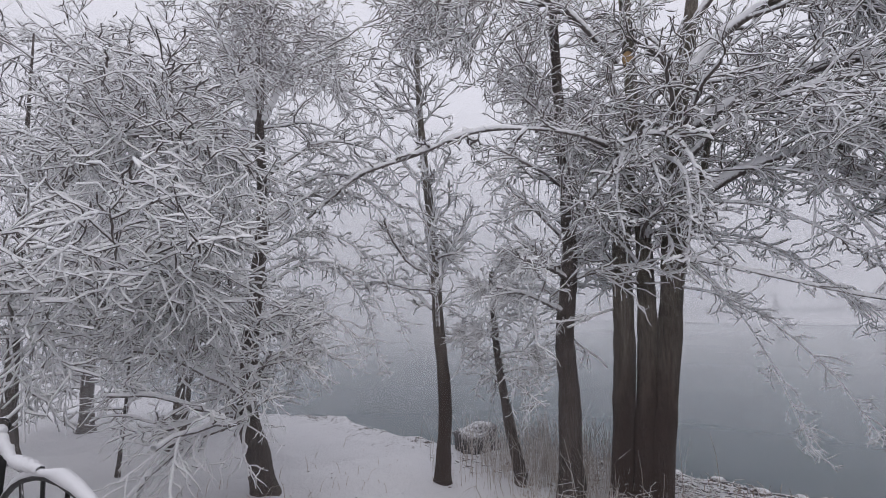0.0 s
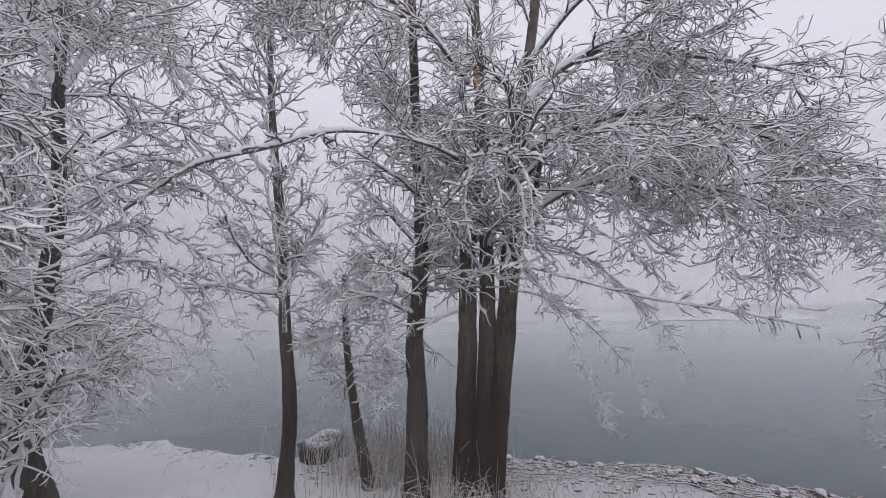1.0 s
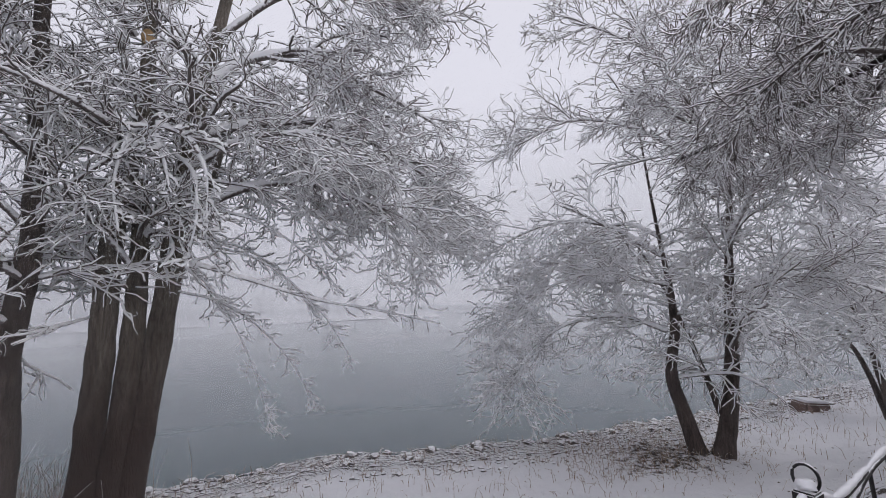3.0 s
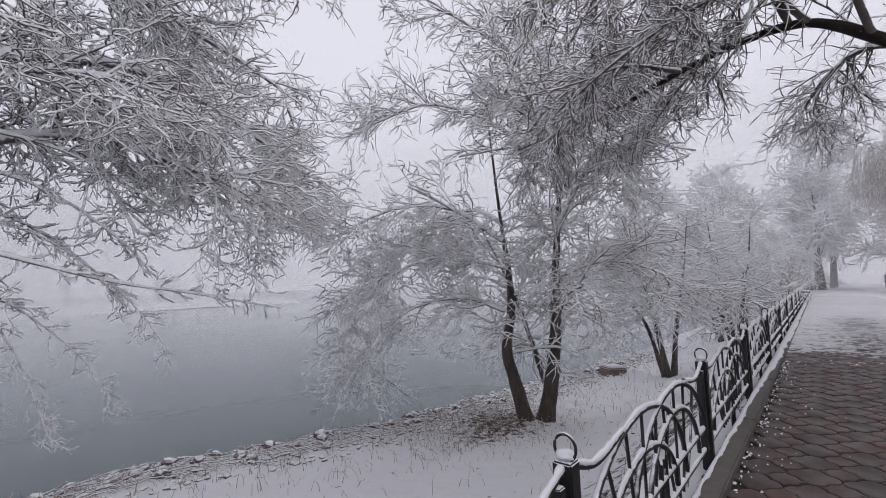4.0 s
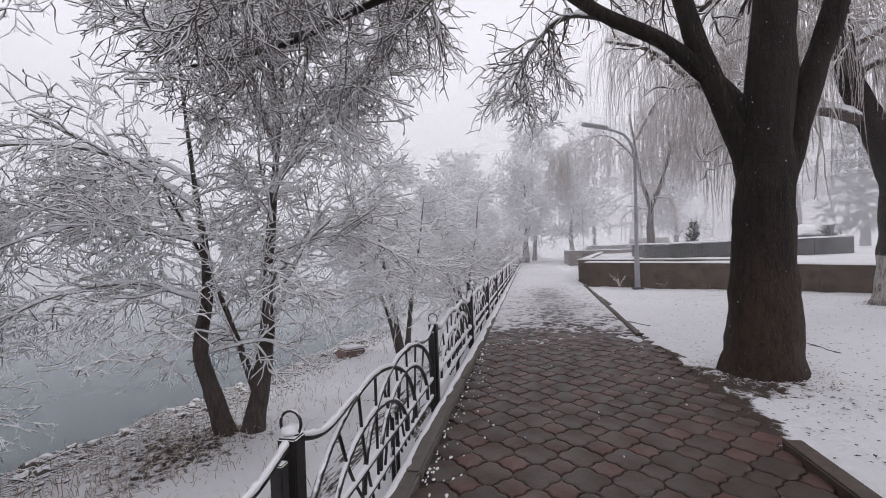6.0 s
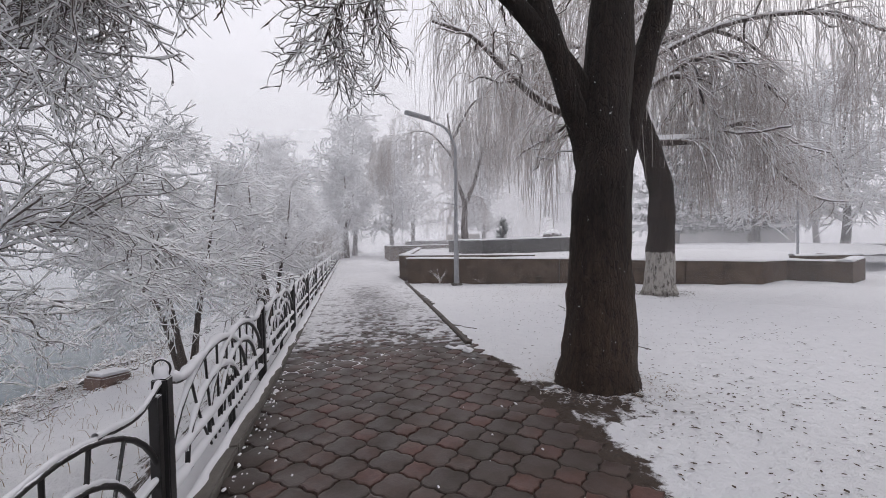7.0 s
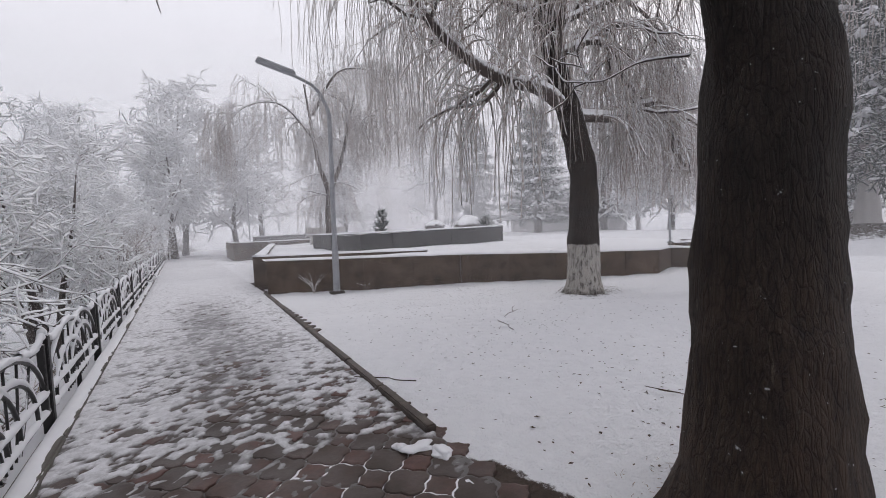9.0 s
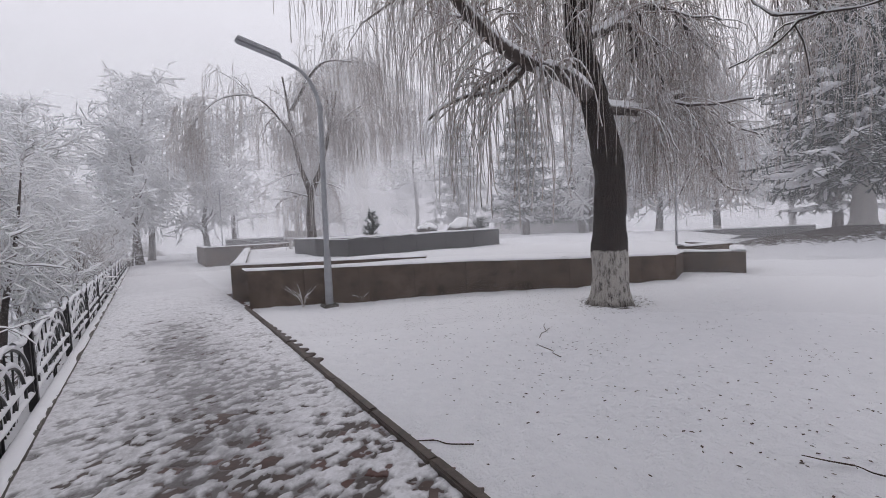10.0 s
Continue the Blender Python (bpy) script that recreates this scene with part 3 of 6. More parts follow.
mid = np.exp(-((PX - 1.5) / 0.55) ** 2) * np.interp(PY, [10, 13, 17, 21], [0.0, 0.012, 0.012, 0.0])
edge = np.interp(np.minimum(PX - 0.29, walk_edge(PY) - PX), [0, 0.25], [0.008, 0])
PZ = cover + 0.10 * steps * np.interp(PY, [8.8, 10.3, 11.3, 20, 30], [0.1, 0.35, 1, 0.85, 0.25]) - mid + edge * np.interp(PY, [8.5, 10.5], [0, 1])
PZ = np.where(PZ > 0.014, 0.014 + (PZ - 0.014) * 0.3, PZ)
PZ = np.maximum(PZ, np.interp(PY + 0.8 * (fbm(PX * 2.5, PY * 2.5, 69) - 0.5), [10.5, 11.6, 14], [-0.05, -0.004, 0.0035]) + 0.006 * (fbm(PX * 9, PY * 9, 70) - 0.5))
path_snow = mesh_np("snow_on_path", np.stack([PX, PY, PZ], -1).reshape(-1, 3), grid_faces(len(px), len(py)), M_SLUSH)
tread = np.clip(mid * 62, 0, 1) * (0.5 + fbm(PX * 1.5, PY * 0.8, 75)) + 0.25 * np.interp(PY, [10, 12, 22], [1, 1, 0])
path_snow.data.attributes.new("trodden", "FLOAT", "POINT").data.foreach_set("value", np.clip(tread, 0, 1).ravel().astype(np.float32))
tagged(path_snow, "trodden patchy snow lying on the footpath", "snow", kind="stuff")


# snow sifted into the joints between the pavers, petering out towards the bare stretch
jx, jy = np.linspace(0.31, 2.5, 90), np.arange(6.6, 12.6, 0.03)
JX, JY = np.meshgrid(jx, jy, indexing="ij")
JZ = np.interp(JY + 1.6 * (fbm(JX * 1.6, JY * 1.6, 83) - 0.5), [7.8, 9.4, 10.2, 10.9], [-0.034, -0.012, -0.004, -0.03]) + 0.016 * (fbm(JX * 8, JY * 8, 84) - 0.5)
tagged(mesh_np("snow_in_joints", np.stack([JX, JY, np.minimum(JZ, -0.001)], -1).reshape(-1, 3), grid_faces(len(jx), len(jy)), M_SNOW), "fine snow sifted into the joints between pavers", "snow", kind="stuff")


def strip_wall(name, pts, z0, tops, thick, material, label, coping=0.05, category="wall"):
    """A low wall along a plan line, its top at the height given for each corner, with a coping of lying snow; each straight run is built of panels."""
    me = root(name, (*pts[0], 0), label, category, kind="structure")
    o = Vector((*pts[0], 0))
    rng = random.Random(name)
    for (ax, ay), (bx, by), za, zb in zip(pts, pts[1:], tops, tops[1:]):
        d = Vector((bx - ax, by - ay, 0))
        L = d.length
        d.normalize()
        m4 = Matrix(((d.x, d.y, 0, ax - o.x), (d.y, -d.x, 0, ay - o.y), (0, 0, 1, 0), (0, 0, 0, 1)))
        count = max(1, round(L / 1.2))
        for k in range(count):
            u0, u1 = L * k / count, L * (k + 1) / count
            bm = bmesh.new()
            box(bm, (u0 + 0.002, -thick, 0), (u1 - 0.002, rng.uniform(0, 0.006), 1), 0.006)
            for v in bm.verts:
                v.co.z = z0 + (za + (zb - za) * v.co.x / L - z0) * v.co.z
            bmesh.ops.transform(bm, matrix=m4, verts=bm.verts)
            bmesh.ops.recalc_face_normals(bm, faces=bm.faces)
            part("stone_panel", bm, material, me)
        # snow on top, uneven in height and edge
        n = max(3, round(L / 0.14))
        u = np.linspace(-0.02, L + 0.02, n)
        rim = np.linspace(0, math.pi, 7)
        V = np.empty((n, 7, 3))
        for j, t in enumerate(rim):
            w = thick / 2 + 0.015 + 0.05 * (fbm(u * 2.3 + j, u * 0 + ax, 15) - 0.5)
            q = -thick / 2 + w * math.cos(t)
            h = za + (zb - za) * u / L + coping * (0.6 + 0.8 * fbm(u * 1.7, u * 0 + by, 16)) * math.sin(t) ** 0.5 - 0.004
            V[:, j] = np.column_stack([ax - o.x + d.x * u + d.y * q, ay - o.y + d.y * u - d.x * q, h])
        mesh_np("snow_coping", V.reshape(-1, 3), grid_faces(n, 7), M_SNOW, me, label="white snow along the top of the wall")
    return me


strip_wall("wall_low", [(2.97, 19.40), (5.11, 18.2), (7.5, 17.3), (9.6, 15.9), (12.4, 14.75), (13.9, 15.3), (14.4, 13.9), (15.6, 14.4)], -0.2, (0.82, 0.79, 0.74, 0.68, 0.60, 0.56, 0.56, 0.62), 0.35, M_WALL,
           "low dark stone retaining wall topped with snow")
strip_wall("wall_low", [(5.9, 36.2), (2.86, 20.9), (5.2, 19.7), (7.4, 18.9)], -0.2, (0.88, 0.88, 0.86, 0.82), 0.3, M_WALL, "second low stone wall stepped behind the first, snow on top")
strip_wall("wall_low", [(14.6, 15.6), (16.4, 15.0), (17.2, 16.6)], -0.2, (0.66, 0.66, 0.66), 0.3, M_WALL, "short end of a low stone wall under snow")
strip_wall("wall_upper", [(6.17, 27), (6.17, 24.3), (6.55, 22.2), (12.6, 21.7), (13.2, 24)], 0.6, (1.38, 1.38, 1.38, 1.42, 1.42), 0.3, M_WALL_GREY, "grey stone wall of an upper flower bed under snow")
strip_wall("wall_far", [(3.95, 42), (3.85, 36.2), (14, 36.2)], -0.2, (1.05, 1.05, 1.05), 0.35, M_WALL, "low dark stone wall beside the footpath in mist")
strip_wall("wall_far", [(6.2, 45.5), (14, 44)], -0.2, (1.35, 1.35), 0.35, M_WALL_GREY, "grey wall across the park, dim in mist")
strip_wall("wall_far", [(17.5, 29), (26, 25), (36, 18)], -0.2, (0.6, 0.6, 0.6), 0.35, M_WALL_GREY, "low grey park wall dim in mist")
# snow lying in the raised beds
for name, x0, x1, y0, y1, z in (("snow_bed", 3.0, 24.0, 15.9, 36.0, 0.79), ("snow_bed_upper", 6.2, 12.8, 21.9, 26, 1.38)):
    bx, by = np.linspace(x0, x1, 60), np.linspace(y0, y1, 50)
    BX, BY = np.meshgrid(bx, by, indexing="ij")
    BZ = z + 0.16 * (fbm(BX * 0.7, BY * 0.7, 71) - 0.5)
    if name == "snow_bed":
        front = np.interp(BX, [2.86, 5.11, 7.5, 9.6, 12.4, 13.9, 14.4, 24], [19.55, 18.3, 17.4, 16.0, 14.85, 15.4, 15.2, 17.5]) + 0.12
        deep = (BY - y0) / (y1 - y0)
        BY = front + deep * (36.0 - front)
        BX = np.maximum(BX, np.interp(BY, [19.5, 20.9, 36.2], [2.93, 3.1, 6.0]))
        BZ = BZ * np.clip(deep * 8, 0, 1) + np.interp(BX, [2.86, 7.5, 12.4, 14], [0.80, 0.72, 0.58, 0.54]) * np.clip(1 - deep * 8, 0, 1)
    tagged(mesh_np(name, np.stack([BX, BY, BZ], -1).reshape(-1, 3), grid_faces(60, 50), M_SNOW), "smooth snow lying in a raised bed", "snow", kind="structure")

# ---- fence ----
BAY, FENCE_X = 2.5, 0.10


def iron(points, r, n=20):
    c = curve_through(points, n)
    return tubes(c[None], np.full((1, n), r), 6)


def arc(c, half, base, h, lo=0.0, hi=math.pi, n=26):
    a = np.linspace(lo, hi, n)
    return np.column_stack([np.zeros(n), c - half * np.cos(a), base + h * np.sin(a)])


def fence_section(y, heavy, fine):
    """One bay with its post: two overlapping pairs of arches, fanned bars and two bottom rails, with snow lying on them."""
    me = root("iron_fence", (FENCE_X, y, 0.08), "black iron fence section of overlapping arches laden with snow", "fence", "fence sections along the river")
    rng = np.random.default_rng(5)
    bm = bmesh.new()
    box(bm, (-0.038, -0.038, -0.16), (0.038, 0.038, 0.66), 0.006)
    post = part("post", bm, M_IRON, me)
    bm = bmesh.new()
    box(bm, (-0.024, -0.11, 0.06), (0.024, -0.062, 0.60), 0.004)
    part("side_upright", bm, M_IRON, me)
    a = np.linspace(0, 2 * math.pi, 21)
    c = np.column_stack([0.042 * np.cos(a), np.zeros(21), 0.70 + 0.045 * np.sin(a)])
    V, F = tubes(c[None], np.full((1, 21), 0.006), 6)
    mesh_np("ring", V, F, M_IRON, post)
    bm = bmesh.new()
    bmesh.ops.create_icosphere(bm, subdivisions=2, radius=0.034)
    for v in bm.verts:
        v.co = Vector((v.co.x * 1.1, v.co.y * 1.05, 0.675 + v.co.z * 1.1 * heavy)) + Vector((0, 0, 1)) * 0.014 * noise.noise(v.co * 40)
    part("snow_cap", bm, M_SNOW, post).data.shade_smooth()
    arches = [arc(0.92, 0.88, 0.10, 0.53), arc(BAY - 0.92, 0.88, 0.10, 0.53), arc(0.92, 0.62, 0.10, 0.34), arc(BAY - 0.92, 0.62, 0.10, 0.39)]
    sweeps = [curve_through([(0, 0.04, 0.63), (0, 0.28, 0.57), (0, 0.62, 0.605)], 14), curve_through([(0, BAY - 0.04, 0.63), (0, BAY - 0.28, 0.57), (0, BAY - 0.62, 0.605)], 14)]
    bars = []
    for c in (0.92, BAY - 0.92):
        for a in (-0.52, -0.26, 0.0, 0.26, 0.52):
            bars.append(np.array([[0, c + a * 0.35, 0.02], [0, c + a * 0.75, 0.28], [0, c + a, 0.10 + 0.53 * math.sqrt(max(0, 1 - (a / 0.88) ** 2))]]))
    rails = [np.array([[0, 0.03, z], [0, BAY / 2, z + 0.005], [0, BAY - 0.03, z]]) for z in (0.06, 0.20)]
    legs = [np.array([[0, BAY / 2 + s, -0.14], [0, BAY / 2 + s, 0.10], [0, BAY / 2 + s, 0.3]]) for s in (-0.05, 0.05)]
    for name, items, r, snow in (("arch", arches, 0.015, 0.024), ("sweep", sweeps, 0.012, 0.026), ("bar", bars, 0.009, 0.012), ("rail", rails, 0.013, 0.028), ("leg", legs, 0.015, 0)):
        for p in items:
            c = curve_through(p, 20 if fine else 11)
            V, F = tubes(c[None], np.full((1, len(c)), r), 6 if fine else 4)
            ob = mesh_np(name, V, F, M_IRON, me)
            if snow:
                w = snow * heavy * (0.7 + 0.6 * rng.random(len(c)))
                T = np.gradient(c, axis=0)
                T /= np.linalg.norm(T, axis=1, keepdims=True)
                w = w * np.clip(1.25 - np.abs(T[:, 2]), 0.3, 1)
                V, F = tubes((c + np.column_stack([0 * w, 0 * w, r * 0.5 + w * 0.6]))[None], w[None], 7 if fine else 5)
                mesh_np("snow_ridge", V, F, M_SNOW, ob)
    return me


POSTS = [0.05, 2.5, 4.87, 7.32, 9.87, 12.5] + [15.0 + BAY * k for k in range(12)]


def bay_pose(i):
    return Matrix.Translation((FENCE_X, POSTS[i], 0.03)) @ Matrix.Diagonal((1, (POSTS[i + 1] - POSTS[i]) / BAY, 1.09, 1))


section_light, section_heavy, section_far = fence_section(0.1, 0.5, True), fence_section(0.1, 1.05, True), fence_section(0.1, 1.3, False)
section_light.matrix_basis, section_heavy.matrix_basis, section_far.matrix_basis = bay_pose(0), bay_pose(3), bay_pose(7)
for ob in (section_light, section_heavy, section_far):
    ob.scale = (1, 1, 1)
section_light.location.z = section_heavy.location.z = section_far.location.z = 0.03
copy_thing(section_heavy, Matrix.Translation((-0.14, -3.05, 0.03)) @ pose(0, 0, 0, 0, 0, -4.4) @ Matrix.Diagonal((1, 1.265, 1.09, 1)))
copy_thing(section_heavy, Matrix.Translation((-0.33, -5.55, 0.03)) @ pose(0, 0, 0, 0, 0, -4.4) @ Matrix.Diagonal((1, 1, 1.09, 1)))
for i in range(len(POSTS) - 1):
    if i not in (0, 3, 7):
        copy_thing(section_light if i < 3 else section_heavy if i < 7 else section_far, bay_pose(i))
for ob, i in ((section_light, 0), (section_heavy, 3), (section_far, 7)):
    ob.matrix_basis = bay_pose(i)

# ---- lamp post ----
lamp = root("street_lamp", (4.38, 18.2, 0), "tall grey steel street lamp with a curved arm, unlit", "street lamp")
c = curve_through([(0, 0, -0.1), (0.02, 0, 2.0), (0.05, 0, 3.9), (0.02, 0, 4.45), (-0.25, 0, 4.95), (-0.75, 0, 5.18), (-1.0, 0, 5.27)], 60)
r = np.interp(c[:, 2], [0, 1.05, 1.1, 4.2, 5.3], [0.085, 0.08, 0.06, 0.052, 0.035])
V, F = tubes(c[None], r[None], 14)
mesh_np("pole", V, F, M_GALV, lamp)
bm = bmesh.new()
box(bm, (-1.0, -0.12, -0.05), (-0.28 + 0.3, 0.12, 0.05), 0.03)
bmesh.ops.transform(bm, matrix=pose(-0.72, 0, 5.20, 0, 14, 0) @ Matrix.Scale(0.85, 4), verts=bm.verts)
part("lamp_head", bm, M_GALV, lamp, "flat grey lamp head")
bm = bmesh.new()
box(bm, (-0.98, -0.11, 0.05), (-0.02, 0.11, 0.085), 0.02)
bmesh.ops.transform(bm, matrix=pose(-0.72, 0, 5.20, 0, 14, 0) @ Matrix.Scale(0.85, 4), verts=bm.verts)
part("snow_cap", bm, M_SNOW, lamp)
bm = bmesh.new()
box(bm, (-0.16, -0.16, -0.08), (0.16, 0.16, 0.03), 0.02)
part("base_plate", bm, M_CONC, lamp)

# ---- trees on the river bank ----
S1 = dict(m=26, span=(0.30, 1.0), angle=(45, 85), length=(1.6, 3.4), n=9, thin=0.35, droop=0.10, wander=0.13, rmin=0.012)
tree("poplar_tree", "large bare tree with drooping snow-laden twigs on the bank",
     [([(-5.8, -7.7, -2.55), (-5.62, -7.84, -1.5), (-5.45, -7.99, -0.66), (-5.46, -7.98, 0.77), (-5.54, -7.92, 3.57), (-5.4, -8.03, 6.0), (-5.39, -8.04, 10.5)], 0.27, 0.06)],
     [([(-5.45, -7.98, 5.8), (-5.85, -7.66, 7.1), (-6.43, -7.19, 8.8)], 0.09, 0.03), ([(-5.4, -8.05, 5.8), (-4.99, -8.36, 6.9), (-4.49, -8.77, 8.2)], 0.09, 0.03)],
     (dict(S1, m=32, span=(0.28, 1.0), length=(2.0, 3.9), droop=0.18, wander=0.15), dict(S1, m=10, span=(0.3, 1))),
     [dict(m=8, span=(0.15, 1.0), angle=(24, 62), length=(0.9, 2.0), n=7, thin=0.5, droop=0.35, wander=0.15, rmin=0.008),
      dict(m=5, span=(0.15, 1.0), angle=(24, 62), length=(0.4, 1.0), n=6, thin=0.6, droop=0.6, wander=0.17, rmin=0.0065),
      dict(m=1, span=(0.2, 1.0), angle=(30, 65), length=(0.15, 0.45), n=4, thin=0.8, droop=0.8, wander=0.26, rmin=0.006)], 11, M_BARK, M_TWIG, 0.020,
     boughs=[([(-5.5, -7.95, 3.2), (-6.2, -6.9, 4.1), (-6.9, -5.9, 3.9), (-7.3, -5.3, 2.9)], 0.04, 0.010, 42, 0.9), ([(-5.47, -7.97, 1.8), (-6.2, -7.0, 2.5), (-6.9, -6.2, 2.2), (-7.3, -5.7, 1.2)], 0.04, 0.010, 42, 0.9),
             ([(-5.46, -7.98, 1.0), (-6.1, -7.2, 1.5), (-6.7, -6.5, 1.1), (-7.1, -6.1, 0.2)], 0.03, 0.008, 36, 0.8), ([(-5.5, -7.95, 4.4), (-6.0, -6.7, 5.2), (-6.6, -5.6, 5.0), (-6.9, -5.0, 4.2)], 0.04, 0.010, 42, 0.9),
             ([(-5.5, -7.95, 2.6), (-6.3, -6.9, 3.2), (-7.2, -5.9, 2.4), (-7.7, -5.4, 0.7)], 0.035, 0.009, 60, 0.9), ([(-5.5, -7.95, 2.2), (-6.4, -7.1, 2.6), (-7.3, -6.4, 1.6), (-7.7, -6.1, -0.1)], 0.035, 0.009, 60, 0.9),
             ([(-5.5, -7.95, 3.8), (-6.5, -6.6, 4.6), (-7.4, -5.5, 3.9), (-7.9, -5.0, 2.4)], 0.035, 0.009, 60, 0.9)])
tree("poplar_tree", "slender young tree with upswept snowy branches",
     [([(-8.2, -4.7, -2.55), (-8.23, -4.65, -0.59), (-8.15, -4.79, 1.24), (-8.1, -4.87, 3.01), (-7.98, -5.09, 5.17), (-7.9, -5.22, 7.13), (-7.8, -5.35, 10.5)], 0.17, 0.05)], [],
     (dict(m=36, span=(0.30, 0.98), angle=(30, 65), length=(1.1, 2.4), n=8, thin=0.4, droop=-0.02, wander=0.12, rmin=0.009), None),
     [dict(m=7, span=(0.2, 1.0), angle=(24, 62), length=(0.5, 1.1), n=6, thin=0.55, droop=0.05, wander=0.17, rmin=0.007),
      dict(m=6, span=(0.2, 1.0), angle=(25, 60), length=(0.15, 0.4), n=3, thin=0.7, droop=0.2, wander=0.15, rmin=0.006)], 12, M_BARK_PALE, M_TWIG, 0.020)
tree("small_tree", "small leaning tree with a low drooping frosted crown",
     [([(-8.95, -3.05, -2.55), (-8.85, -3.32, -1.08), (-8.77, -3.54, 0.44), (-8.74, -3.64, 2.3)], 0.15, 0.05)], [],
     (dict(m=22, span=(0.5, 1.0), angle=(45, 90), length=(1.0, 2.1), n=8, thin=0.35, droop=0.35, wander=0.12, rmin=0.009), None),
     [dict(m=10, span=(0.2, 1.0), angle=(30, 70), length=(0.4, 1.0), n=5, thin=0.5, droop=0.6, wander=0.15, rmin=0.005),
      dict(m=7, span=(0.2, 1.0), angle=(25, 70), length=(0.15, 0.45), n=3, thin=0.7, droop=0.9, wander=0.15, rmin=0.006)], 13, M_BARK, M_TWIG, 0.018)
tree("poplar_tree", "straight dark-trunked tree with dense snowy branches",
     [([(-8.75, -1.93, -2.6), (-8.76, -1.89, -0.42), (-8.75, -1.94, 0.76), (-8.79, -1.79, 2.24), (-8.79, -1.78, 3.51), (-8.77, -1.87, 5.93), (-8.7, -1.95, 10.5)], 0.25, 0.09)], [],
     (dict(m=38, span=(0.38, 1.0), angle=(40, 80), length=(1.3, 3.0), n=9, thin=0.35, droop=0.05, wander=0.13, rmin=0.011), None),
     [dict(m=8, span=(0.15, 1.0), angle=(24, 62), length=(0.8, 1.7), n=7, thin=0.5, droop=0.2, wander=0.15, rmin=0.008),
      dict(m=5, span=(0.15, 1.0), angle=(24, 62), length=(0.35, 0.9), n=5, thin=0.6, droop=0.45, wander=0.17, rmin=0.0065),
      dict(m=1, span=(0.2, 1.0), angle=(25, 60), length=(0.15, 0.4), n=4, thin=0.8, droop=0.6, wander=0.26, rmin=0.006)], 14, M_BARK, M_TWIG, 0.021)
